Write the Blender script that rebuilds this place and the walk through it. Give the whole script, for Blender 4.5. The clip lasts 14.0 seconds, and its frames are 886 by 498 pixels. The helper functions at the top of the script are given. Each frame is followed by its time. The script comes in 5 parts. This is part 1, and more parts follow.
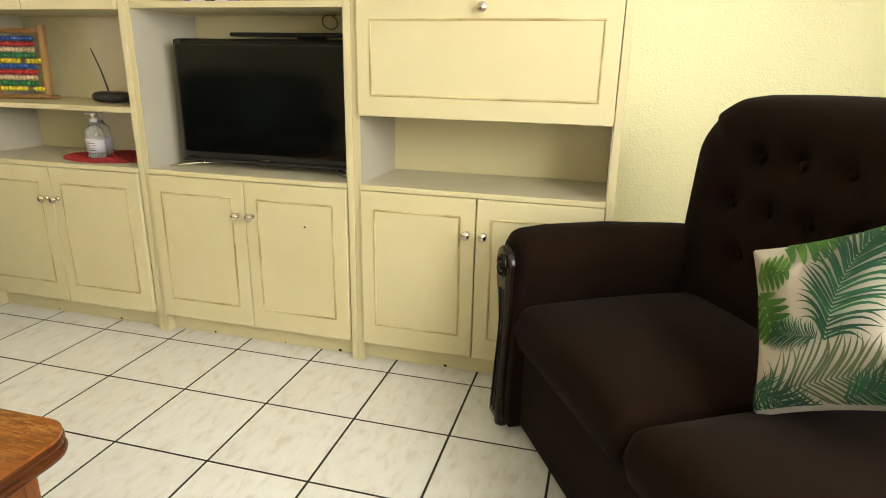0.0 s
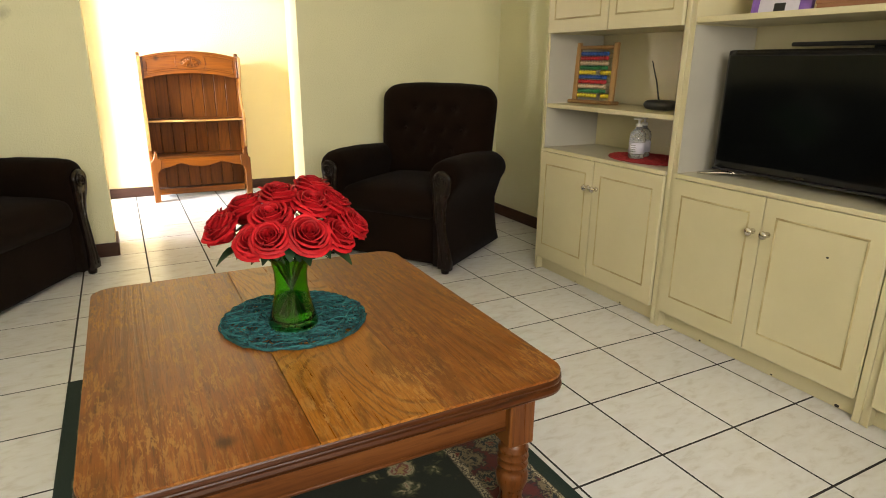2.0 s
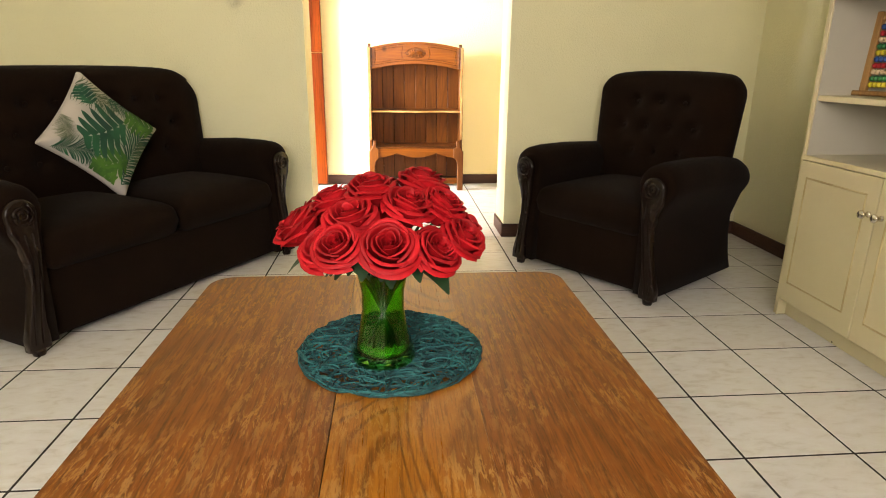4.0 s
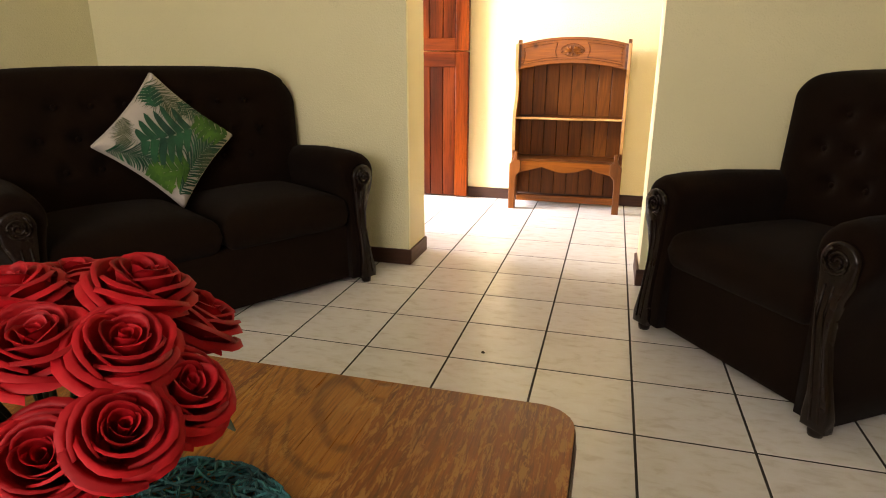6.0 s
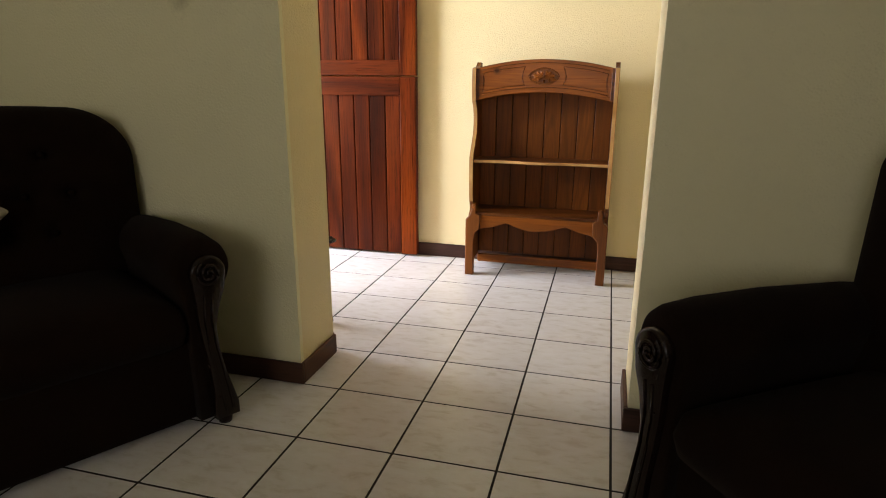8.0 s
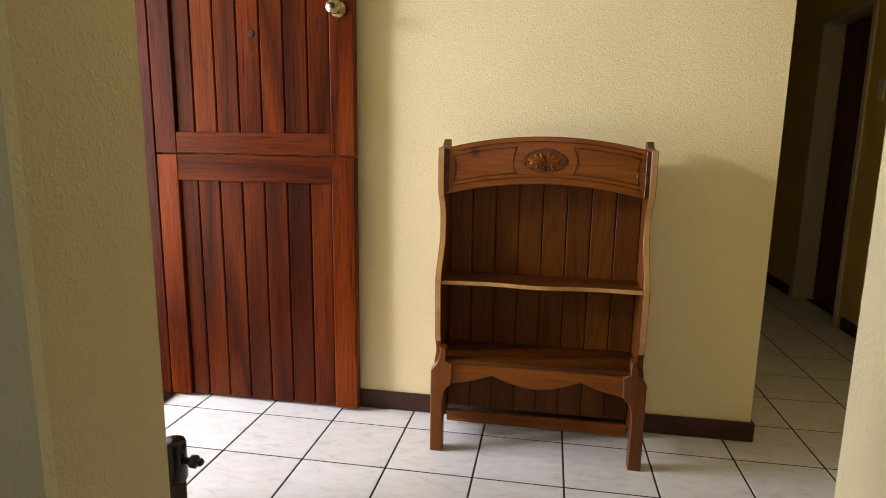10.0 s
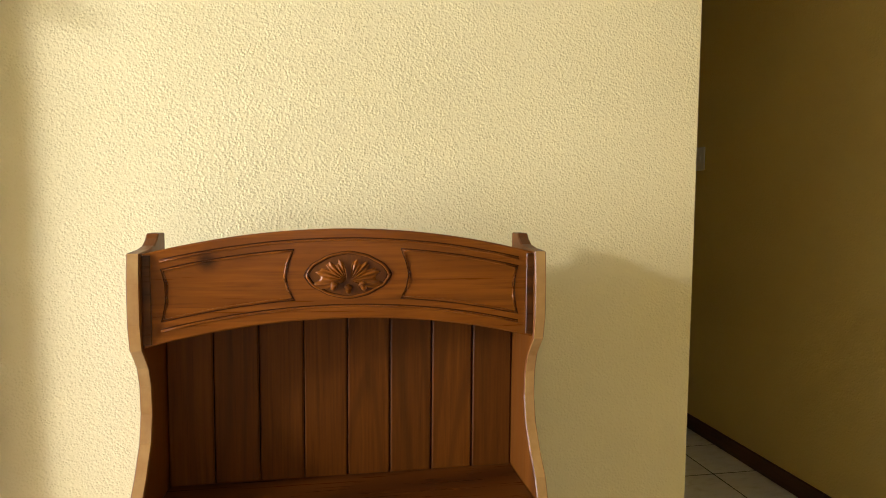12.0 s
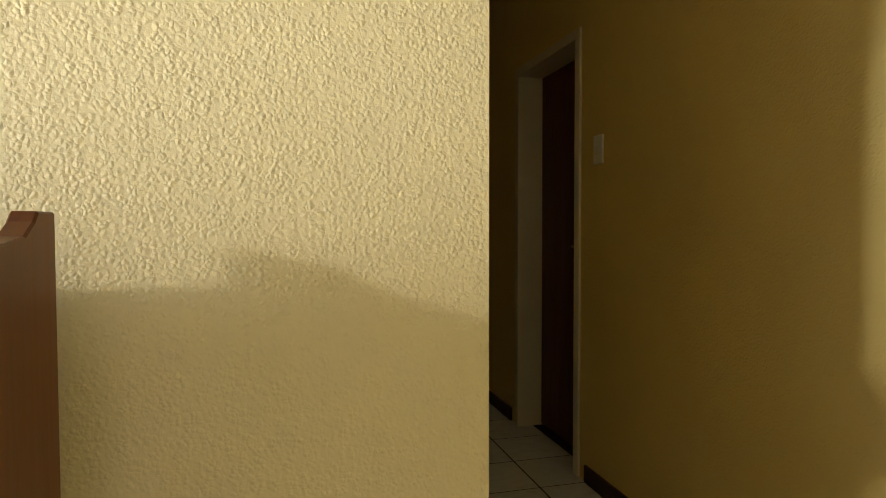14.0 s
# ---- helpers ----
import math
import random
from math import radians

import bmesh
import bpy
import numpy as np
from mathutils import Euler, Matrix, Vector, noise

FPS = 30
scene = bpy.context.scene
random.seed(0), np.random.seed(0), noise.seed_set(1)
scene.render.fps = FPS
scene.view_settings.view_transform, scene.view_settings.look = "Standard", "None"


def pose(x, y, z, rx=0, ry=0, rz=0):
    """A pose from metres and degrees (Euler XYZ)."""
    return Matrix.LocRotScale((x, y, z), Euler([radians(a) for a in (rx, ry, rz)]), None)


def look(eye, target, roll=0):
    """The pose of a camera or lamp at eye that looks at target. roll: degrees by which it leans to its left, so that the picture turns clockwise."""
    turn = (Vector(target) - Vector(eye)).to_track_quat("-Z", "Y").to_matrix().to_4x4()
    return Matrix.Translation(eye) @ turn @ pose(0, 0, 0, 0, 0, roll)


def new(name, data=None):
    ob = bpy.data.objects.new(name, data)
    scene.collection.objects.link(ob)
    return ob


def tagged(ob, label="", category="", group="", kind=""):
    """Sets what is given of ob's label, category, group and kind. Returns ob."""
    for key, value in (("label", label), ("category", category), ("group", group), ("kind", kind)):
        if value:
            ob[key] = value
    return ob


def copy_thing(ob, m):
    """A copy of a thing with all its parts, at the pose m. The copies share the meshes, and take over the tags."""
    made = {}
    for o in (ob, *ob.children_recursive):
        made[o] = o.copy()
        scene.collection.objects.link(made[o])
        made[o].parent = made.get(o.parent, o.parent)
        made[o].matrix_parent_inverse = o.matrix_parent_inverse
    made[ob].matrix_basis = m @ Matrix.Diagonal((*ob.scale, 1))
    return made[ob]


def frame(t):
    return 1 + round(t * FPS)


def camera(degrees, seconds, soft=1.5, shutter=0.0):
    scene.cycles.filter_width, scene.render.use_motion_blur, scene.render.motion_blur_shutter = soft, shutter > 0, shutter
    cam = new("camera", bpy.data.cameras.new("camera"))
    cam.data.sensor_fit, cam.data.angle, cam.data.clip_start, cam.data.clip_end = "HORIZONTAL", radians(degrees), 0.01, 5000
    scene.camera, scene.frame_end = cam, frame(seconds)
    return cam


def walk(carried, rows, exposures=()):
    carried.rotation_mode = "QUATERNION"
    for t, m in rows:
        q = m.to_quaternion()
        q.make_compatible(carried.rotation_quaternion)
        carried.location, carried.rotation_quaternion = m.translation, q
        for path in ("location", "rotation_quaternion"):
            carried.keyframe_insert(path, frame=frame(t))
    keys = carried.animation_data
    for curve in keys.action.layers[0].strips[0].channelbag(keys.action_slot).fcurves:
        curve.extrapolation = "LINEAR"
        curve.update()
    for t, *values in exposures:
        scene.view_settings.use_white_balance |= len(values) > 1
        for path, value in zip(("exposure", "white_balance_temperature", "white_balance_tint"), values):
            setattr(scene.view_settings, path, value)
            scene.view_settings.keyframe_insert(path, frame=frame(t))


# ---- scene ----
cam = camera(72.7, 14.0, soft=1.0)
PATH = [
    (0, (1.104, 1.497, 1.054), (0.615, 3.343, 0.461), 1.1),
    (0.5, (1.117, 1.423, 1.043), (0.122, 3.057, 0.46), 1.2),
    (1, (1.146, 1.392, 1.039), (-0.193, 2.759, 0.457), 1.1),
    (1.5, (1.164, 1.391, 1.053), (-0.399, 2.493, 0.468), 0.8),
    (2, (1.136, 1.44, 1.053), (-0.554, 2.335, 0.469), 0.7),
    (2.5, (1.081, 1.57, 1.032), (-0.701, 2.265, 0.446), 0.6),
    (3, (1.015, 1.662, 1.031), (-0.84, 2.132, 0.449), 0.5),
    (3.5, (0.913, 1.715, 0.994), (-0.973, 2.027, 0.407), 0.6),
    (3.7, (0.865, 1.733, 0.98), (-1.029, 1.992, 0.393), 0.6),
    (5.8, (0.226, 2.246, 0.961), (-1.625, 1.766, 0.372), 0.2),
    (6, (0.125, 2.256, 0.964), (-1.718, 1.749, 0.376), 0.2),
    (6.5, (-0.135, 2.309, 1.017), (-1.97, 1.777, 0.425), 0.4),
    (7, (-0.415, 2.366, 1.017), (-2.253, 1.829, 0.438), 0.3),
    (7.2, (-0.502, 2.386, 1.02), (-2.34, 1.849, 0.446), 0.3),
    (9.3, (-1.60, 2.107, 1.068), (-3.49, 1.699, 0.598), 0.6),
    (9.5, (-1.715, 2.093, 1.077), (-3.62, 1.676, 0.632), 0.7),
    (10, (-1.954, 1.992, 1.112), (-3.893, 1.652, 0.761), 0.8),
    (10.5, (-2.199, 1.952, 1.126), (-4.174, 1.786, 0.859), 0.8),
    (11, (-2.475, 1.947, 1.14), (-4.463, 1.962, 0.919), 0.5),
    (11.5, (-2.745, 1.926, 1.151), (-4.73, 2.085, 0.963), 0.4),
    (12, (-2.971, 1.952, 1.173), (-4.936, 2.3, 1.035), 0.4),
    (12.5, (-3.189, 2.108, 1.155), (-5.13, 2.576, 1.046), 0.2),
    (13, (-3.305, 2.256, 1.155), (-5.246, 2.728, 1.078), -0.7),
    (13.5, (-3.477, 2.418, 1.118), (-5.415, 2.906, 1.047), -0.4),
    (14, (-3.58, 2.542, 1.105), (-5.511, 3.057, 1.039), -0.1),
]
EXPOSURES = [
    (0.0, 0.18, 6500, 10), (0.5, -0.04, 6500, 10), (1.0, -0.42, 6500, 10), (1.5, -0.6, 6500, 11), (2.0, -0.4, 6550, 13), (3.0, -0.2, 6650, 17), (3.7, -0.2, 6700, 18),
    (6.0, -0.68, 6950, 24), (7.0, -1.34, 6750, 22), (9.3, -2.53, 6250, 18), (10.5, -2.5, 6600, 20), (11.5, -2.12, 6450, 15), (12.0, -2.15, 6450, 14), (12.5, -2.3, 6500, 14), (13.0, -2.4, 6500, 14), (14.0, -2.15, 6500, 12),
]
walk(cam, [(t, look(eye, target, roll)) for t, eye, target, roll in PATH], EXPOSURES)

# ---- world, sun, large lights ----
world = bpy.data.worlds.new("world")
scene.world = world
world.use_nodes = True
wt = world.node_tree
sky = wt.nodes.new("ShaderNodeTexSky")
sky.sky_type, sky.sun_disc = "NISHITA", False
sky.sun_elevation, sky.sun_rotation = radians(58), radians(20)
wt.links.new(sky.outputs[0], wt.nodes["Background"].inputs[0])
wt.nodes["Background"].inputs[1].default_value = 0.12


def lamp(name, kind, m, energy, color, **settings):
    data = bpy.data.lights.new(name, kind)
    data.energy, data.color = energy, color
    for key, value in settings.items():
        if key == "size":
            data.size = value
        elif key == "size_y":
            data.size_y = value
        elif key == "shape":
            data.shape = value
        elif key == "angle":
            data.angle = value
    ob = new(name, data)
    ob.matrix_world = m
    return ob


# the sun stands in the north, behind the house
lamp("sun", "SUN", look((0, 0, 8), (-1.6, -4.4, 0.5)), 3.0, (1.0, 0.95, 0.87), angle=radians(0.5))
# daylight in the lounge's east window, its south window and the open front door
lamp("east_window_light", "AREA", look((2.46, 1.50, 1.50), (0, 1.40, 1.25)), 108, (1.0, 0.97, 0.88), shape="RECTANGLE", size=1.7, size_y=1.2)
lamp("south_window_light", "AREA", look((1.5, -0.46, 1.50), (1.3, 2.0, 1.2)), 6, (1.0, 0.97, 0.88), shape="RECTANGLE", size=1.2, size_y=1.2)
# stands outside, and also shines in through the added window beside the door
lamp("front_door_light", "AREA", look((-3.38, -1.30, 1.25), (-3.85, 2.0, 1.05)), 1090, (0.89, 0.945, 1.0), shape="RECTANGLE", size=1.25, size_y=1.9)
# the bright gap of open sky beyond the porch, shining in slantwise through the door
lamp("porch_sky_light", "AREA", look((-0.98, -6.0, 2.98), (-4.2, 2.3, 1.10)), 1450, (0.95, 0.97, 1.0), shape="RECTANGLE", size=0.55, size_y=0.32)


# ---- materials ----
def material(name, color=(0.5, 0.5, 0.5), rough=0.5, metal=0.0):
    m = bpy.data.materials.new(name)
    m.use_nodes = True
    b = m.node_tree.nodes["Principled BSDF"]
    b.inputs["Base Color"].default_value = (*color, 1)
    b.inputs["Roughness"].default_value, b.inputs["Metallic"].default_value = rough, metal
    return m


class Nodes:
    """Short hand for building a node tree."""

    def __init__(self, m):
        self.t = m.node_tree
        self.b = self.t.nodes["Principled BSDF"]

    def add(self, kind, ins=None, **sets):
        n = self.t.nodes.new(kind)
        for k, v in sets.items():
            if k == "operation":
                n.operation = v
            elif k == "blend_type":
                n.blend_type = v
            elif k == "data_type":
                n.data_type = v
            elif k == "feature":
                n.feature = v
            elif k == "wave_type":
                n.wave_type = v
            elif k == "bands_direction":
                n.bands_direction = v
        for k, v in (ins or {}).items():
            if isinstance(v, bpy.types.NodeSocket):
                self.t.links.new(v, n.inputs[k])
            else:
                n.inputs[k].default_value = v
        return n

    def coords(self, scale=(1, 1, 1), shuffle=0.0):
        c = self.add("ShaderNodeTexCoord").outputs["Object"]
        if shuffle:
            r = self.add("ShaderNodeObjectInfo").outputs["Random"]
            r = self.add("ShaderNodeMath", {0: r, 1: shuffle}, operation="MULTIPLY").outputs[0]
            c = self.add("ShaderNodeVectorMath", {0: c, 1: r}, operation="ADD").outputs[0]
        return self.add("ShaderNodeMapping", {"Vector": c, "Scale": scale}).outputs[0]

    def world(self, scale=(1, 1, 1)):
        c = self.add("ShaderNodeNewGeometry").outputs["Position"]
        return self.add("ShaderNodeMapping", {"Vector": c, "Scale": scale}).outputs[0]

    def noise(self, v, scale, detail=3.0, rough=0.5, distort=0.0):
        return self.add("ShaderNodeTexNoise", {"Vector": v, "Scale": scale, "Detail": detail, "Roughness": rough, "Distortion": distort}).outputs["Fac"]

    def ramp(self, f, stops):
        n = self.add("ShaderNodeValToRGB", {"Fac": f})
        e = n.color_ramp.elements
        while len(e) < len(stops):
            e.new(0.5)
        for el, (p, c) in zip(e, stops):
            el.position, el.color = p, (*c, 1) if len(c) == 3 else c
        return n.outputs["Color"]

    def mix(self, f, a, b, kind="MIX"):
        n = self.t.nodes.new("ShaderNodeMix")
        n.data_type, n.blend_type = "RGBA", kind
        for i, v in ((0, f), (6, a), (7, b)):
            if isinstance(v, bpy.types.NodeSocket):
                self.t.links.new(v, n.inputs[i])
            else:
                n.inputs[i].default_value = v if i == 0 else (*v, 1)
        return n.outputs[2]

    def math(self, op, a, b=0.0):
        return self.add("ShaderNodeMath", {0: a, 1: b}, operation=op).outputs[0]

    def bump(self, h, strength, distance, base=None):
        ins = {"Height": h, "Strength": strength, "Distance": distance}
        if base is not None:
            ins["Normal"] = base
        return self.add("ShaderNodeBump", ins).outputs[0]

    def out(self, color=None, rough=None, normal=None):
        for k, v in (("Base Color", color), ("Roughness", rough), ("Normal", normal)):
            if v is not None:
                self.t.links.new(v, self.b.inputs[k])


def mottled(name, c1, c2, scale, rough, bump_scale=0, bump=0.2, depth=0.001, metal=0.0):
    m = material(name, c1, rough, metal)
    n = Nodes(m)
    v = n.coords()
    col = n.ramp(n.noise(v, scale, 5, 0.6), [(0.35, c1), (0.68, c2)])
    nm = n.bump(n.noise(v, bump_scale, 2), bump, depth) if bump_scale else None
    r = n.math("ADD", n.math("MULTIPLY", n.noise(v, scale * 3), 0.2), rough - 0.1)
    n.out(col, r, nm)
    return m


def plaster(name, c1, c2, relief, scale, rough=0.55, stain=None):
    """Painted plaster with a stippled, lumpy skin."""
    m = material(name, c1, rough)
    n = Nodes(m)
    v = n.world()
    col = n.ramp(n.noise(v, 1.7, 4, 0.55), [(0.3, c1), (0.7, c2)])
    if stain:
        away = n.add("ShaderNodeVectorMath", {0: v, 1: stain}, operation="DISTANCE").outputs["Value"]
        away = n.math("ADD", away, n.math("MULTIPLY", n.noise(v, 22, 3, 0.6), 0.11))
        col = n.mix(n.ramp(away, [(0.055, (0.5, 0.5, 0.5)), (0.105, (0, 0, 0))]), col, (0.33, 0.29, 0.15))
    jitter = n.add("ShaderNodeTexNoise", {"Vector": v, "Scale": scale * 0.8, "Detail": 2.0}).outputs["Color"]
    jitter = n.add("ShaderNodeVectorMath", {0: jitter, "Scale": 0.9 / scale}, operation="SCALE").outputs[0]
    w = n.add("ShaderNodeVectorMath", {0: v, 1: jitter}, operation="ADD").outputs[0]
    blobs = n.add("ShaderNodeTexVoronoi", {"Vector": w, "Scale": scale}, feature="F1").outputs["Distance"]
    blobs = n.ramp(blobs, [(0.06, (1, 1, 1)), (0.72, (0, 0, 0))])
    mask = n.ramp(n.noise(v, scale * 0.45, 2), [(0.34, (0.30, 0.30, 0.30)), (0.64, (1, 1, 1))])
    fine = n.noise(v, scale * 3.4, 3)
    h = n.math("ADD", n.math("MULTIPLY", blobs, mask), n.math("MULTIPLY", fine, 0.25))
    n.out(col, None, n.bump(h, relief, 0.0035))
    return m


def wood(name, dark, mid, light, axis, ring=9.0, rough=0.4, shuffle=7.0, wear=None, relief=0.25, coat=0.0, vary=0.35, stretch=0.10, spec=0.22, porous=0.55, pore=95, knot=None, lines=0.0, worn_end=0.0):
    """Grained timber, the grain running along the axis (0, 1 or 2)."""
    m = material(name, mid, rough)
    n = Nodes(m)
    s = [1.0, 1.0, 1.0]
    s[axis] = stretch
    v = n.coords(tuple(s), shuffle)
    swirl = n.noise(v, 3.2, 1.5, 0.4, 0.35)
    rings = n.math("FRACT", n.math("MULTIPLY", swirl, ring))
    rings = n.math("ABSOLUTE", n.math("SUBTRACT", rings, 0.5))
    s2 = [1.0, 1.0, 1.0]
    s2[axis] = 0.03
    v2 = n.coords(tuple(s2), shuffle)
    fibre = n.noise(v2, 170, 3, 0.6)
    f = n.math("ADD", n.math("MULTIPLY", rings, 1.0), n.math("MULTIPLY", fibre, 0.55))
    col = n.ramp(n.math("ADD", fibre, 0.1) if lines else f, [(0.12, dark), (0.5, mid), (0.95, light)])
    if lines:
        # thin growth lines, bold where the board shows its figure
        line = n.ramp(rings, [(0.06, (1, 1, 1)), (0.20, (0, 0, 0))])
        line = n.math("MULTIPLY", line, n.ramp(fibre, [(0.35, (0.35, 0.35, 0.35)), (0.6, (1, 1, 1))]))
        col = n.mix(n.math("MULTIPLY", line, lines), col, tuple(c * 0.8 for c in dark))
        f = n.math("SUBTRACT", fibre, n.math("MULTIPLY", line, lines))
    big = n.noise(n.coords((1, 1, 1), shuffle), 2.2, 4, 0.6)
    col = n.mix(n.math("MULTIPLY", big, 0.32), col, dark)
    s4 = [1.0, 1.0, 1.0]
    s4[axis] = 0.055
    pores = n.ramp(n.noise(n.coords(tuple(s4), shuffle), pore, 3 if wear else 4, 0.65 if wear else 0.75, 0.4), [(0.52, (0, 0, 0)), (0.60, (1, 1, 1))] if wear else [(0.50, (0, 0, 0)), (0.66, (1, 1, 1))])
    col = n.mix(n.math("MULTIPLY", pores, porous), col, tuple(c * 0.55 for c in dark))
    rnd = n.add("ShaderNodeObjectInfo").outputs["Random"]
    tone = n.ramp(rnd, [(0.0, (1 - vary, 1 - vary, 1 - vary)), (1.0, (1.0, 1.0, 1.0))])
    col = n.mix(1.0, col, tone, "MULTIPLY")
    r = n.math("ADD", n.math("MULTIPLY", fibre, 0.25), rough - 0.12)
    if wear:
        s3 = [1.0, 1.0, 1.0]
        s3[axis] = 0.22
        w = n.noise(n.coords(tuple(s3)), 95, 6, 0.80, 0.5)
        patch = n.noise(n.coords(), 5.0, 4, 0.6)
        if worn_end:
            # one end of the top has lost most of its varnish
            along = n.add("ShaderNodeSeparateXYZ", {0: n.coords()}).outputs[axis]
            patch = n.math("ADD", patch, n.math("MAXIMUM", n.math("MULTIPLY", n.math("ADD", along, 0.12), -worn_end), 0.0))
        w = n.math("MULTIPLY", n.ramp(w, [(0.51, (0, 0, 0)), (0.55, (1, 1, 1))]), n.ramp(patch, [(0.36, (0, 0, 0)), (0.60, (1, 1, 1))]))
        col = n.mix(n.math("MULTIPLY", w, 0.55), col, wear)
        r = n.math("ADD", r, n.math("MULTIPLY", w, 0.25))
    if knot:
        away = n.add("ShaderNodeVectorMath", {0: n.coords(), 1: knot}, operation="DISTANCE").outputs["Value"]
        away = n.math("ADD", away, n.math("MULTIPLY", n.noise(n.coords(), 60, 3, 0.6), 0.012))
        col = n.mix(n.ramp(away, [(0.012, (0.85, 0.85, 0.85)), (0.030, (0, 0, 0))]), col, tuple(c * 0.5 for c in dark))
    n.out(col, r, n.bump(f, relief, 0.0006))
    n.b.inputs["Specular IOR Level"].default_value = spec
    if coat:
        n.b.inputs["Coat Weight"].default_value = coat * 0.3
        n.b.inputs["Coat Roughness"].default_value = 0.15
    return m


CREAM1, CREAM2 = (0.76, 0.69, 0.44), (0.80, 0.73, 0.49)
M_WALL = plaster("lounge_plaster", (0.745, 0.702, 0.44), (0.785, 0.742, 0.475), 0.38, 120, stain=(-2.60, 0.99, 1.27))
M_HALLWALL = plaster("hall_plaster", (0.785, 0.662, 0.355), (0.825, 0.702, 0.395), 0.37, 185)
M_REVEAL = plaster("opening_plaster", (0.70, 0.60, 0.33), (0.74, 0.64, 0.37), 0.38, 130)
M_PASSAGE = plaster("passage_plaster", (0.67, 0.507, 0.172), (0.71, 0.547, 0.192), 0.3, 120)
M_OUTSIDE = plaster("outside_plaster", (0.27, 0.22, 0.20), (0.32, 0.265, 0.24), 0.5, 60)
M_CEILING = plaster("ceiling_paint", (0.80, 0.79, 0.74), (0.83, 0.82, 0.78), 0.1, 60)
M_CAB = mottled("cream_enamel", (0.565, 0.50, 0.30), (0.605, 0.54, 0.335), 3.0, 0.38, 60, 0.06)
M_HARDBOARD = mottled("pinkish_hardboard", (0.58, 0.43, 0.29), (0.64, 0.48, 0.33), 6.0, 0.6)
M_CABEDGE = mottled("worn_gold_bead", (0.34, 0.25, 0.10), (0.62, 0.53, 0.29), 7.0, 0.4)
M_LINING = mottled("pale_grey_lining", (0.43, 0.40, 0.33), (0.47, 0.44, 0.365), 4.0, 0.45)
M_CABGREY = mottled("grey_shelf_laminate", (0.50, 0.46, 0.34), (0.54, 0.50, 0.37), 3.0, 0.36)
M_FABRIC = mottled("brown_upholstery", (0.0074, 0.0036, 0.0019), (0.0106, 0.0052, 0.0027), 9.0, 0.95, 520, 0.8, 0.0014)
M_FABRIC.node_tree.nodes["Principled BSDF"].inputs["Specular IOR Level"].default_value = 0.05
M_FABRIC.node_tree.nodes["Principled BSDF"].inputs["Sheen Weight"].default_value = 0.02
M_DARKWOOD = mottled("dark_carved_wood", (0.008, 0.004, 0.0028), (0.014, 0.007, 0.0046), 9.0, 0.24)
M_DARKWOOD.node_tree.nodes["Principled BSDF"].inputs["Specular IOR Level"].default_value = 0.27
M_BASEBOARD = wood("baseboard_wood", (0.045, 0.018, 0.012), (0.075, 0.032, 0.020), (0.11, 0.05, 0.03), 0, 7, 0.45)
M_BASEBOARD_Y = wood("baseboard_wood_across", (0.045, 0.018, 0.012), (0.075, 0.032, 0.020), (0.11, 0.05, 0.03), 1, 7, 0.45)
M_DOOR = wood("red_mahogany", (0.020, 0.0030, 0.0007), (0.130, 0.0195, 0.0018), (0.260, 0.048, 0.0040), 2, 5, 0.30, relief=0.6, coat=0.05, vary=0.5, spec=0.11)
# a darker tone of the mahogany, for the boards of the lower leaf
M_DOOR_DARK = wood("darker_mahogany", (0.014, 0.0024, 0.0008), (0.086, 0.0128, 0.0020), (0.175, 0.030, 0.0038), 2, 5, 0.33, relief=0.6, coat=0.05, vary=0.5, spec=0.11)
M_DOOR_Y = wood("red_mahogany_across", (0.026, 0.0038, 0.0010), (0.108, 0.0160, 0.0020), (0.19, 0.033, 0.0040), 1, 5, 0.31, relief=0.5, coat=0.05, spec=0.11)
M_PASSDOOR = wood("dark_passage_door", (0.085, 0.022, 0.009), (0.18, 0.046, 0.017), (0.25, 0.072, 0.027), 2, 5, 0.4)
M_PINE_Z = wood("stained_pine_upright", (0.060, 0.0150, 0.0020), (0.170, 0.048, 0.0052), (0.28, 0.090, 0.011), 2, 5, 0.40, coat=0.2, vary=0.4, porous=0.22)
M_PINE_Y = wood("stained_pine_along", (0.046, 0.0105, 0.0011), (0.225, 0.060, 0.0038), (0.33, 0.100, 0.0075), 1, 16, 0.31, coat=0.15, vary=0.12, spec=0.20, porous=0.25, knot=(-4.06, 1.733, 1.079), lines=0.30)
# same stain as the rest, darkened: the bookcase's inner shade is in these colours
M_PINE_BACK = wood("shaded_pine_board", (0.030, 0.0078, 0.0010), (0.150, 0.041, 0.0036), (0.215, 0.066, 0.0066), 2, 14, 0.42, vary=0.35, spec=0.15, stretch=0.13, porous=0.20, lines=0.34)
M_PINE_SHELF = wood("shaded_pine_shelf", (0.030, 0.0075, 0.0011), (0.092, 0.0245, 0.0026), (0.150, 0.046, 0.0055), 1, 9, 0.30, vary=0.2, porous=0.22)
M_GROOVE = mottled("routed_groove", (0.040, 0.0105, 0.0020), (0.065, 0.018, 0.0032), 20.0, 0.5)
M_GROOVE.node_tree.nodes["Principled BSDF"].inputs["Specular IOR Level"].default_value = 0.08
M_PINE_EDGE = mottled("worn_pine_edge", (0.33, 0.155, 0.038), (0.45, 0.25, 0.075), 16.0, 0.45, 150, 0.1)
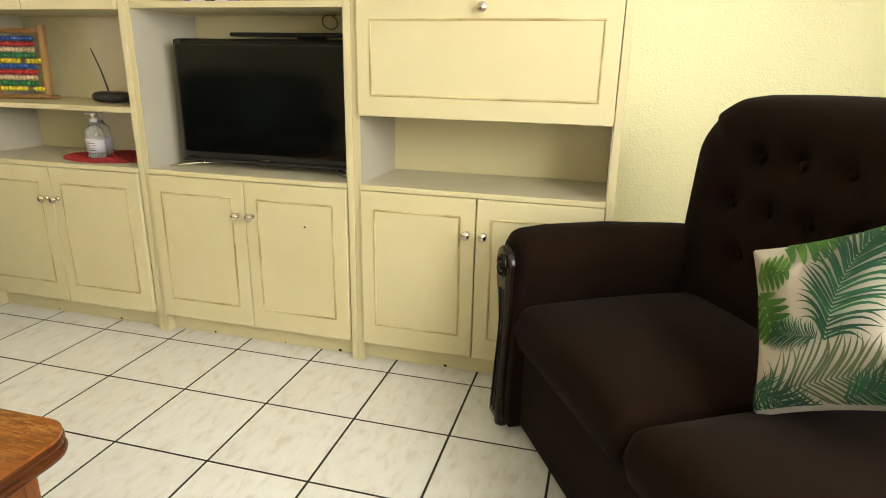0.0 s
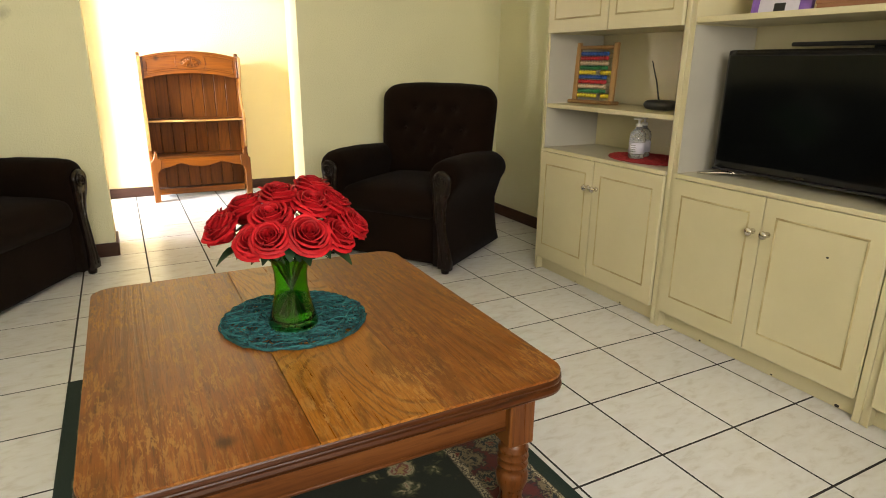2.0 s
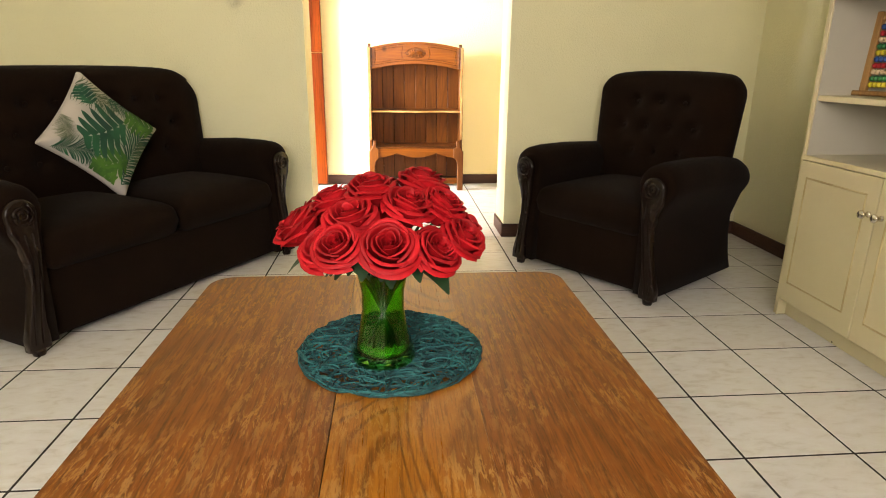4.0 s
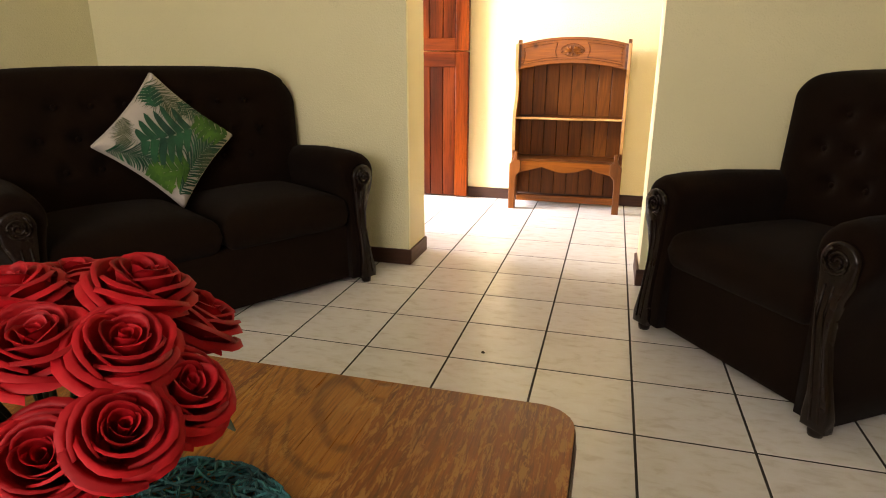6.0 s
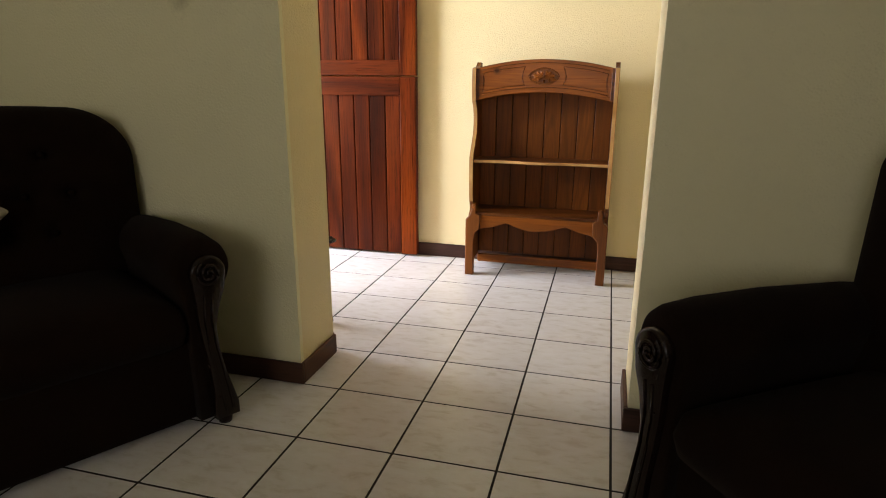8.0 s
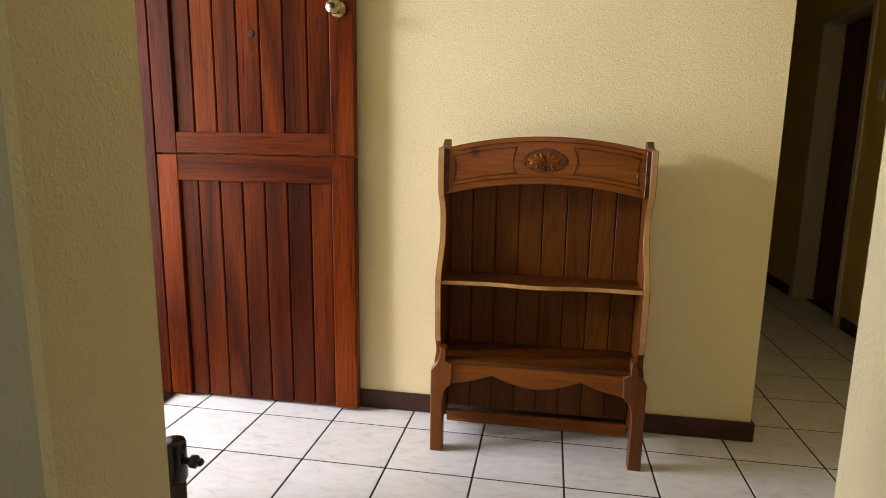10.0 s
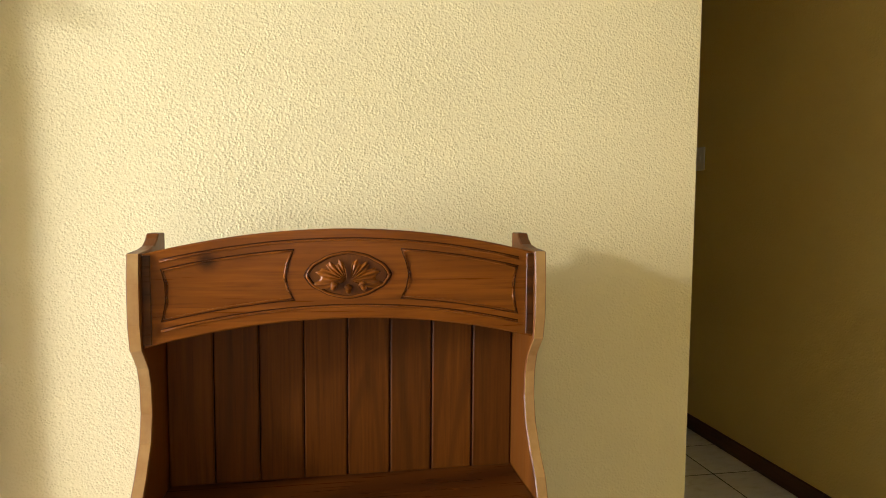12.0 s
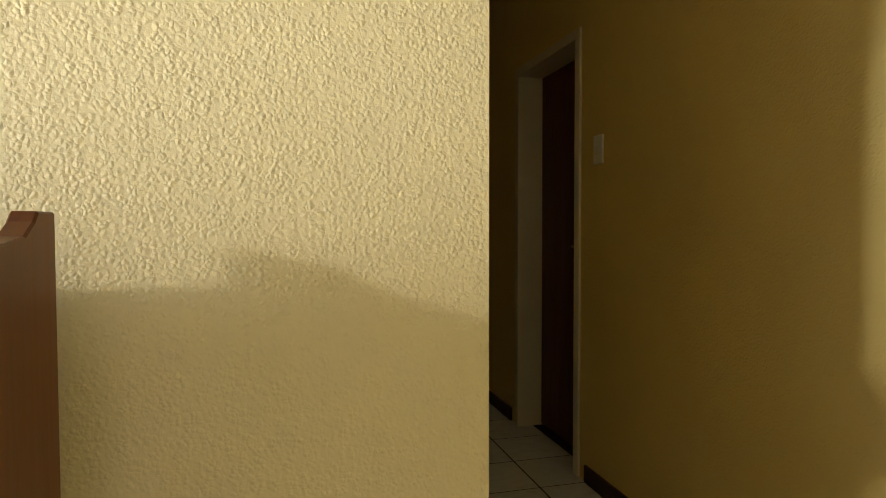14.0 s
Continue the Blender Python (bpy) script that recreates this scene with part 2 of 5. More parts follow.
M_OAK = wood("worn_oak", (0.075, 0.019, 0.0022), (0.235, 0.067, 0.0058), (0.370, 0.122, 0.0115), 0, 26, 0.33, wear=(0.47, 0.245, 0.075), relief=1.0, vary=0.22, stretch=0.07, porous=0.40, spec=0.32, pore=260, knot=(0.430, -0.239, 0.418), lines=0.45, worn_end=0.75)
M_OAK_GOLD = wood("golden_worn_oak", (0.110, 0.032, 0.0032), (0.350, 0.122, 0.0105), (0.47, 0.188, 0.020), 0, 44, 0.31, wear=(0.50, 0.275, 0.085), relief=1.0, vary=0.08, stretch=0.26, porous=0.35, spec=0.32, pore=260, lines=0.72)
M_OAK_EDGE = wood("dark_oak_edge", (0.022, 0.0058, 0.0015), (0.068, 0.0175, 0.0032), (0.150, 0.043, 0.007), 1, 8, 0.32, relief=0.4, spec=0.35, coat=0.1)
M_OAK_Y = wood("worn_oak_across", (0.07, 0.020, 0.005), (0.17, 0.055, 0.013), (0.28, 0.105, 0.028), 1, 6, 0.38, relief=0.4)
M_OAK_X = wood("worn_oak_along", (0.08, 0.024, 0.006), (0.19, 0.062, 0.014), (0.30, 0.115, 0.030), 0, 6, 0.38, relief=0.4)
M_OAK_Z = wood("worn_oak_leg", (0.09, 0.026, 0.006), (0.21, 0.068, 0.015), (0.32, 0.12, 0.03), 2, 6, 0.30, relief=0.3, coat=0.3)
M_TEAL = mottled("teal_twine", (0.010, 0.085, 0.092), (0.030, 0.215, 0.215), 60.0, 0.8)
M_REDTWINE = mottled("red_twine", (0.26, 0.012, 0.014), (0.36, 0.022, 0.022), 40.0, 0.8)
M_STEEL = mottled("brushed_nickel", (0.62, 0.58, 0.50), (0.72, 0.68, 0.60), 20.0, 0.22, metal=1.0)
M_BRASS = mottled("aged_brass", (0.45, 0.33, 0.15), (0.60, 0.48, 0.26), 25.0, 0.28, metal=1.0)
M_BLACK = mottled("black_plastic", (0.010, 0.010, 0.011), (0.016, 0.016, 0.017), 12.0, 0.40)
M_BLACKGLOSS = mottled("black_gloss", (0.008, 0.008, 0.009), (0.010, 0.010, 0.011), 12.0, 0.18)
M_SCREEN = material("screen_glass", (0.003, 0.0035, 0.0035), 0.10)
M_SCREEN.node_tree.nodes["Principled BSDF"].inputs["Specular IOR Level"].default_value = 0.28
M_WHITE = mottled("white_plastic", (0.74, 0.73, 0.70), (0.78, 0.77, 0.74), 10.0, 0.35)
M_FRAMEPAINT = mottled("cream_frame_paint", (0.62, 0.55, 0.40), (0.66, 0.59, 0.44), 6.0, 0.4)
M_GREENLEAF = mottled("dark_leaf", (0.008, 0.026, 0.009), (0.016, 0.052, 0.016), 30.0, 0.45)
M_STEM = mottled("green_stem", (0.02, 0.06, 0.02), (0.03, 0.09, 0.03), 30.0, 0.5)
M_GROUT = mottled("dark_grout", (0.010, 0.008, 0.006), (0.020, 0.017, 0.013), 9.0, 0.9)
M_PAPER = mottled("printed_card", (0.55, 0.52, 0.60), (0.70, 0.66, 0.72), 8.0, 0.5)
M_PURPLE = mottled("purple_card", (0.16, 0.07, 0.34), (0.24, 0.12, 0.44), 18.0, 0.5)
M_BROWNBOX = mottled("brown_box", (0.25, 0.11, 0.05), (0.32, 0.15, 0.07), 9.0, 0.5)
M_PINEFRAME = wood("light_pine", (0.34, 0.17, 0.055), (0.45, 0.25, 0.09), (0.54, 0.33, 0.14), 2, 6, 0.4)
M_WINFRAME = mottled("white_window_paint", (0.72, 0.71, 0.68), (0.77, 0.76, 0.73), 6.0, 0.4)
M_GRASSMAT = mottled("green_doormat", (0.020, 0.055, 0.022), (0.04, 0.095, 0.035), 60.0, 0.95, 300, 0.9, 0.004)
M_PAVING = mottled("porch_paving", (0.32, 0.30, 0.28), (0.42, 0.40, 0.37), 4.0, 0.8, 50, 0.3)
M_GROUND = mottled("garden_ground", (0.10, 0.12, 0.05), (0.17, 0.16, 0.08), 0.8, 0.95, 12, 0.4, 0.01)
M_CUSHION = mottled("white_cushion_cloth", (0.46, 0.41, 0.36), (0.51, 0.46, 0.41), 6.0, 0.9, 500, 0.4)
M_LEAF1 = mottled("green_leaf_print", (0.018, 0.085, 0.012), (0.060, 0.185, 0.022), 16.0, 0.9, 500, 0.3)
M_LEAF2 = mottled("deep_leaf_print", (0.006, 0.042, 0.026), (0.014, 0.085, 0.050), 16.0, 0.9, 500, 0.3)
M_LEAF3 = mottled("grey_leaf_print", (0.05, 0.075, 0.035), (0.11, 0.14, 0.07), 16.0, 0.9, 500, 0.3)
BEADS = {c: mottled(c + "_bead", a, tuple(x * 1.25 for x in a), 20.0, 0.3) for c, a in
         (("blue", (0.02, 0.07, 0.27)), ("red", (0.36, 0.015, 0.02)), ("natural", (0.55, 0.40, 0.25)), ("green", (0.015, 0.14, 0.04)), ("yellow", (0.62, 0.50, 0.03)))}


def tile_material():
    m = material("marbled_floor_tile", (0.70, 0.68, 0.65), 0.22)
    n = Nodes(m)
    v = n.coords((1, 1, 1), 9.0)
    v = n.add("ShaderNodeMapping", {"Vector": v, "Rotation": (0, 0, 0.6), "Scale": (1.0, 0.42, 1.0)}).outputs[0]
    veins = n.noise(v, 34.0, 4, 0.6, 0.5)
    col = n.ramp(veins, [(0.30, (0.610, 0.580, 0.535)), (0.46, (0.695, 0.680, 0.655)), (0.70, (0.735, 0.730, 0.720))])
    rnd = n.add("ShaderNodeObjectInfo").outputs["Random"]
    col = n.mix(1.0, col, n.ramp(rnd, [(0.0, (0.955, 0.945, 0.93)), (1.0, (1, 1, 1))]), "MULTIPLY")
    r = n.math("ADD", n.math("MULTIPLY", veins, 0.04), 0.23)
    n.out(col, r)
    return m


def islands(m, dark, light):
    """Tint each separate strand or blade of a mesh a little differently."""
    n = Nodes(m)
    old = n.b.inputs["Base Color"].links[0].from_socket
    isl = n.add("ShaderNodeNewGeometry").outputs["Random Per Island"]
    n.out(n.mix(1.0, old, n.ramp(isl, [(0.0, dark), (1.0, light)]), "MULTIPLY"))


def rose_material():
    m = material("red_silk_petal", (0.50, 0.008, 0.014), 0.6)
    n = Nodes(m)
    col = n.ramp(n.noise(n.coords(), 28, 4, 0.6), [(0.3, (0.40, 0.004, 0.008)), (0.7, (0.64, 0.013, 0.020))])
    isl = n.add("ShaderNodeNewGeometry").outputs["Random Per Island"]
    col = n.mix(1.0, col, n.ramp(isl, [(0.0, (0.58, 0.5, 0.5)), (0.55, (0.85, 0.85, 0.85)), (1.0, (1, 1, 1))]), "MULTIPLY")
    n.out(col, None, n.bump(n.noise(n.coords(), 160, 2), 0.2, 0.001))
    n.b.inputs["Specular IOR Level"].default_value = 0.25
    return m


def glass(name, color, rough=0.0, ior=1.45):
    m = material(name, color, rough)
    b = m.node_tree.nodes["Principled BSDF"]
    b.inputs["Transmission Weight"].default_value, b.inputs["IOR"].default_value = 1.0, ior
    return m


def rug_material(hx, hy):
    """A dark green rug with a cream floral border; hx, hy: half its size."""
    m = material("patterned_rug", (0.02, 0.04, 0.03), 0.95)
    n = Nodes(m)
    c = n.coords()
    sep = n.add("ShaderNodeSeparateXYZ", {0: c})
    ax = n.math("SUBTRACT", hx, n.math("ABSOLUTE", sep.outputs[0]))
    ay = n.math("SUBTRACT", hy, n.math("ABSOLUTE", sep.outputs[1]))
    edge = n.math("MINIMUM", ax, ay)
    vor = n.add("ShaderNodeTexVoronoi", {"Vector": c, "Scale": 10.0}).outputs
    petals = n.noise(c, 38, 2, 0.5, 1.2)
    d = n.math("ADD", vor["Distance"], n.math("MULTIPLY", n.math("SUBTRACT", petals, 0.5), 0.55))
    flower = n.ramp(d, [(0.10, (0.30, 0.22, 0.09)), (0.16, (0.16, 0.022, 0.025)), (0.26, (0.34, 0.29, 0.18)), (0.36, (0.05, 0.055, 0.022)), (0.46, (0.009, 0.013, 0.008))])
    scroll = n.add("ShaderNodeTexVoronoi", {"Vector": c, "Scale": 15.0}).outputs["Distance"]
    scroll = n.math("ADD", scroll, n.math("MULTIPLY", n.math("SUBTRACT", n.noise(c, 55, 2, 0.5, 1.5), 0.5), 0.9))
    band = n.ramp(scroll, [(0.09, (0.13, 0.016, 0.015)), (0.16, (0.21, 0.165, 0.09)), (0.24, (0.014, 0.020, 0.030)), (0.34, (0.018, 0.026, 0.020)), (0.39, (0.21, 0.165, 0.095)), (0.50, (0.16, 0.125, 0.07)), (0.57, (0.014, 0.020, 0.022)), (0.70, (0.10, 0.02, 0.018))])
    line = n.ramp(edge, [(0.0, (0, 0, 0)), (0.045, (0, 0, 0)), (0.05, (1, 1, 1)), (0.215, (1, 1, 1)), (0.22, (0, 0, 0))])
    rim = n.ramp(edge, [(0.0, (1, 1, 1)), (0.042, (1, 1, 1)), (0.045, (0, 0, 0))])
    cord = n.ramp(edge, [(0.043, (0, 0, 0)), (0.046, (1, 1, 1)), (0.056, (1, 1, 1)), (0.058, (0, 0, 0)), (0.205, (0, 0, 0)), (0.208, (1, 1, 1)), (0.225, (1, 1, 1)), (0.228, (0, 0, 0))])
    col = n.mix(line, flower, band)
    col = n.mix(rim, col, (0.012, 0.026, 0.018))
    col = n.mix(cord, col, n.ramp(n.noise(c, 240, 1), [(0.45, (0.40, 0.34, 0.22)), (0.55, (0.06, 0.05, 0.035))]))
    n.out(col, None, n.bump(n.noise(c, 420, 2), 0.7, 0.002))
    return m


islands(M_TEAL, (0.10, 0.13, 0.15), (1.0, 1.0, 1.0))
islands(M_LEAF1, (0.55, 0.70, 0.6), (1.9, 1.35, 1.0))
islands(M_LEAF2, (0.5, 0.6, 0.7), (1.3, 1.6, 1.0))
M_TILE = tile_material()
M_ROSE = rose_material()
M_VASE = glass("green_glass", (0.26, 0.88, 0.13))
M_CLEAR = glass("clear_bottle", (0.93, 0.94, 0.92), 0.12)
M_CLEAR.node_tree.nodes["Principled BSDF"].inputs["Transmission Weight"].default_value = 0.82


# ---- shape helpers ----
def part(name, bm, mat, parent=None, label="", smooth=False):
    """Links a bmesh as one mesh object, under a thing or a part."""
    me = bpy.data.meshes.new(name)
    bm.normal_update()
    bm.to_mesh(me)
    bm.free()
    for m in (mat if isinstance(mat, (list, tuple)) else [mat]):
        me.materials.append(m)
    if smooth:
        for p in me.polygons:
            p.use_smooth = True
    ob = new(name, me)
    ob.parent = parent
    if label:
        tagged(ob, label)
    return ob


def thing(name, label, category, m=None, group=""):
    ob = new(name)
    ob.empty_display_size = 0.1
    if m is not None:
        ob.matrix_world = m
    return tagged(ob, label, category, group)


def structure(ob, label=""):
    return tagged(ob, label, kind="structure")


def box(bm, x0, x1, y0, y1, z0, z1, bevel=0.0, seg=1):
    vs = [bm.verts.new((x, y, z)) for x in (x0, x1) for y in (y0, y1) for z in (z0, z1)]
    fs = [bm.faces.new([vs[i] for i in q]) for q in ((0, 1, 3, 2), (4, 6, 7, 5), (0, 4, 5, 1), (2, 3, 7, 6), (0, 2, 6, 4), (1, 5, 7, 3))]
    if bevel:
        es = {e for f in fs for e in f.edges}
        bmesh.ops.bevel(bm, geom=list(es), offset=bevel, segments=seg, affect="EDGES", profile=0.5)
    return bm


def boxed(*a, **k):
    return box(bmesh.new(), *a, **k)


def prism(bm, outline, axis, a, b, bevel=0.0, seg=1):
    """An outline of 2D points, drawn out along the axis from a to b. The outline's two numbers are the other axes, in order x, y, z."""
    def place(p, d):
        p = list(p)
        p.insert(axis, d)
        return p
    lo = [bm.verts.new(place(p, a)) for p in outline]
    hi = [bm.verts.new(place(p, b)) for p in outline]
    k = len(outline)
    caps = [bm.faces.new(lo[::-1]), bm.faces.new(hi)]
    sides = [bm.faces.new((lo[i], lo[(i + 1) % k], hi[(i + 1) % k], hi[i])) for i in range(k)]
    bmesh.ops.recalc_face_normals(bm, faces=caps + sides)
    if bevel:
        es = {e for f in caps for e in f.edges}
        bmesh.ops.bevel(bm, geom=list(es), offset=bevel, segments=seg, affect="EDGES", profile=0.5)
    return bm


def lathe(bm, profile, cx=0.0, cy=0.0, seg=24, closed=False):
    """Turns (radius, z) points about the upright axis through cx, cy."""
    rings = []
    for r, z in profile:
        rings.append([bm.verts.new((cx + r * math.cos(2 * math.pi * i / seg), cy + r * math.sin(2 * math.pi * i / seg), z)) for i in range(seg)])
    for a, b in zip(rings, rings[1:] + ([rings[0]] if closed else [])):
        for i in range(seg):
            bm.faces.new((a[i], a[(i + 1) % seg], b[(i + 1) % seg], b[i]))
    if not closed:
        if profile[0][0] > 1e-6:
            bm.faces.new(rings[0][::-1])
        if profile[-1][0] > 1e-6:
            bm.faces.new(rings[-1])
    return bm


def tube(bm, points, radius, seg=6, flat=1.0):
    """A round bar along 3D points; radius: one number, or one a point."""
    pts = [Vector(p) for p in points]
    rs = radius if isinstance(radius, (list, tuple)) else [radius] * len(pts)
    rings = []
    for i, p in enumerate(pts):
        d = (pts[min(i + 1, len(pts) - 1)] - pts[max(i - 1, 0)]).normalized()
        side = d.cross(Vector((0, 0, 1)))
        side = side.normalized() if side.length > 1e-3 else Vector((1, 0, 0))
        up = side.cross(d)
        rings.append([bm.verts.new(p + rs[i] * (math.cos(2 * math.pi * k / seg) * side + flat * math.sin(2 * math.pi * k / seg) * up)) for k in range(seg)])
    for a, b in zip(rings, rings[1:]):
        for k in range(seg):
            bm.faces.new((a[k], a[(k + 1) % seg], b[(k + 1) % seg], b[k]))
    bm.faces.new(rings[0][::-1])
    bm.faces.new(rings[-1])
    return bm


def pad(bm, w, h, t, corner, nx=40, nz=32, crown=0.0, power=8.0, tufts=(), depth=0.0, spread=0.05, back=1.0):
    """An upholstered pad: wide along x, high along z, thick along y, with rounded outline and edges; tufts pull its front (-y) in."""
    def flat_place(u, v):
        x, z = u * w / 2, v * h / 2
        ix, iz = w / 2 - corner, h / 2 - corner
        dx, dz = abs(x) - ix, abs(z) - iz
        if dx > 0 and dz > 0:
            k = max(dx, dz) / math.hypot(dx, dz)
            x, z = math.copysign(ix + dx * k, x), math.copysign(iz + dz * k, z)
        return x, z
    grids = []
    for sgn in (-1, 1):
        g = []
        for j in range(nz + 1):
            row = []
            for i in range(nx + 1):
                u, v = -math.cos(math.pi * i / nx) * 0.35 + (2 * i / nx - 1) * 0.65, -math.cos(math.pi * j / nz) * 0.35 + (2 * j / nz - 1) * 0.65
                x, z = flat_place(u, v)
                q = (1 - min(1, max(abs(u), abs(v))) ** power) ** 0.5
                c = (1 - u * u) * (1 - v * v)
                y = sgn * (t / 2 * q * (1 if sgn < 0 else back) + crown * c * (1 if sgn < 0 else 0))
                if sgn < 0 and tufts:
                    for tx, tz in tufts:
                        d2 = (x - tx) ** 2 + (z - tz) ** 2
                        y += depth * math.exp(-d2 / (2 * spread ** 2 * 0.25)) + 0.45 * depth * math.exp(-d2 / (2 * spread ** 2 * 2.0))
                row.append(bm.verts.new((x, y, z)))
            g.append(row)
        grids.append(g)
    for s, g in enumerate(grids):
        for j in range(nz):
            for i in range(nx):
                q = [g[j][i], g[j][i + 1], g[j + 1][i + 1], g[j + 1][i]]
                bm.faces.new(q if s == 0 else q[::-1])
    bmesh.ops.remove_doubles(bm, verts=bm.verts[:], dist=1e-5)
    return bm


def shifted(bm, m):
    bmesh.ops.transform(bm, matrix=m, verts=bm.verts[:])
    return bm


def arc(cx, cy, r, a0, a1, n):
    return [(cx + r * math.cos(radians(a0 + (a1 - a0) * i / n)), cy + r * math.sin(radians(a0 + (a1 - a0) * i / n))) for i in range(n + 1)]


# ---- the house: floors, walls, ceiling ----
GX, GY, PITCH = -0.474, 2.990, 0.303
H = 2.55
W_LIV, E_LIV, S_LIV, N_LIV = -2.60, 2.40, -0.39, 3.845
W_HALL, E_HALL, S_HALL = -4.268, -2.86, 0.40
N_PASS, S_PASS, W_PASS = 3.812, 2.783, -8.60
OPEN_S, OPEN_N = 1.332, 2.428


def wall(name, mat, *boxes, label="plastered wall"):
    bm = bmesh.new()
    for b in boxes:
        box(bm, *b)
    return structure(part(name, bm, mat), label)


bm = boxed(W_PASS - 0.2, E_LIV + 0.2, S_LIV - 0.2, N_LIV + 0.3, -0.12, -0.0011)
floor = structure(part("floor", bm, M_GROUT), "dark grout under the floor tiles")
wall("wall_north", M_WALL, (W_LIV, E_LIV + 0.2, N_LIV, N_LIV + 0.22, -0.1, H), label="pale yellow-green plastered wall")
# the lounge's east and south walls, with their window openings
wall("wall_east", M_WALL, (E_LIV, E_LIV + 0.2, S_LIV - 0.2, 0.65, -0.1, H), (E_LIV, E_LIV + 0.2, 2.35, N_LIV, -0.1, H),
     (E_LIV, E_LIV + 0.2, 0.65, 2.35, -0.1, 0.9), (E_LIV, E_LIV + 0.2, 0.65, 2.35, 2.1, H), label="pale yellow-green plastered wall")
wall("wall_south", M_WALL, (W_LIV, 0.90, S_LIV - 0.2, S_LIV, -0.1, H), (2.10, E_LIV, S_LIV - 0.2, S_LIV, -0.1, H),
     (0.90, 2.10, S_LIV - 0.2, S_LIV, -0.1, 0.9), (0.90, 2.10, S_LIV - 0.2, S_LIV, 2.1, H), label="pale yellow-green plastered wall")
# the wall between lounge and hall, with the wide opening
wall("wall_west", M_WALL, (W_LIV - 0.02, W_LIV, S_LIV - 0.2, OPEN_S, -0.1, H), (W_LIV - 0.02, W_LIV, OPEN_N, N_LIV + 0.22, -0.1, H),
     (W_LIV - 0.02, W_LIV, OPEN_S, OPEN_N, 2.12, H), label="pale yellow-green plastered wall")
wall("wall_hall_east", M_REVEAL, (E_HALL, W_LIV - 0.02, S_LIV - 0.2, OPEN_S, -0.1, H), (E_HALL, W_LIV - 0.02, OPEN_N, N_PASS, -0.1, H),
     (E_HALL, W_LIV - 0.02, OPEN_S, OPEN_N, 2.12, H), label="cream stippled plaster wall beside the opening")
wall("wall_hall_west", M_HALLWALL, (W_HALL - 0.2, W_HALL, S_HALL - 0.12, S_PASS, -0.1, H), label="cream wall with lumpy stippled plaster")
# the gap beside the door is added, to let light reach the hall wall
wall("wall_hall_south", M_HALLWALL, (-3.262, -3.22, S_HALL - 0.12, S_HALL, -0.1, H), (-3.22, E_HALL, S_HALL - 0.12, S_HALL, -0.1, 0.4), (-3.22, E_HALL, S_HALL - 0.12, S_HALL, 2.1, H), (W_HALL + 0.056, -3.262, S_HALL - 0.12, S_HALL, 2.10, H), label="cream wall round the front door")
DX0, DX1, DZ = -6.735, -5.985, 1.985
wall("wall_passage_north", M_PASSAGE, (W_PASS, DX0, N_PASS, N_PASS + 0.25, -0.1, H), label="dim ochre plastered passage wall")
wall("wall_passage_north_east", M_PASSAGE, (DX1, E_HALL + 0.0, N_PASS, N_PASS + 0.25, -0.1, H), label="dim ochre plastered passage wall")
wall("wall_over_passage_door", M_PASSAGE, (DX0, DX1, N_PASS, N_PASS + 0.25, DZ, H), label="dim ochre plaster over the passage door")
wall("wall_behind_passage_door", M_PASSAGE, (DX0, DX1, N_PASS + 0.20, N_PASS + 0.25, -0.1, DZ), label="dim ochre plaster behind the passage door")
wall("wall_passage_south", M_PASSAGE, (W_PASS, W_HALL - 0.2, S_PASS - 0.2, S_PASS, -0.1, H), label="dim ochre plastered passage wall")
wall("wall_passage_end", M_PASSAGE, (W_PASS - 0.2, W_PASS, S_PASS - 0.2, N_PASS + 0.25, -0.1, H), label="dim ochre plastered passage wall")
structure(part("ceiling", boxed(W_PASS - 0.2, E_LIV + 0.2, S_LIV - 0.2, N_LIV + 0.25, H, H + 0.12), M_CEILING), "plain off-white ceiling")

# outside the front door
structure(part("ground", boxed(-400, 400, -400, 400, -0.5, -0.15), M_GROUND), "dry garden ground")
structure(part("porch_floor", boxed(-4.213, -2.80, -1.9, S_HALL - 0.13, -0.14, -0.03, bevel=0.01), M_PAVING), "grey paved porch floor")
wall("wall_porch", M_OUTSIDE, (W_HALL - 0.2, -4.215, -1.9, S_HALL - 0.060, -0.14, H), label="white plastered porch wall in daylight")


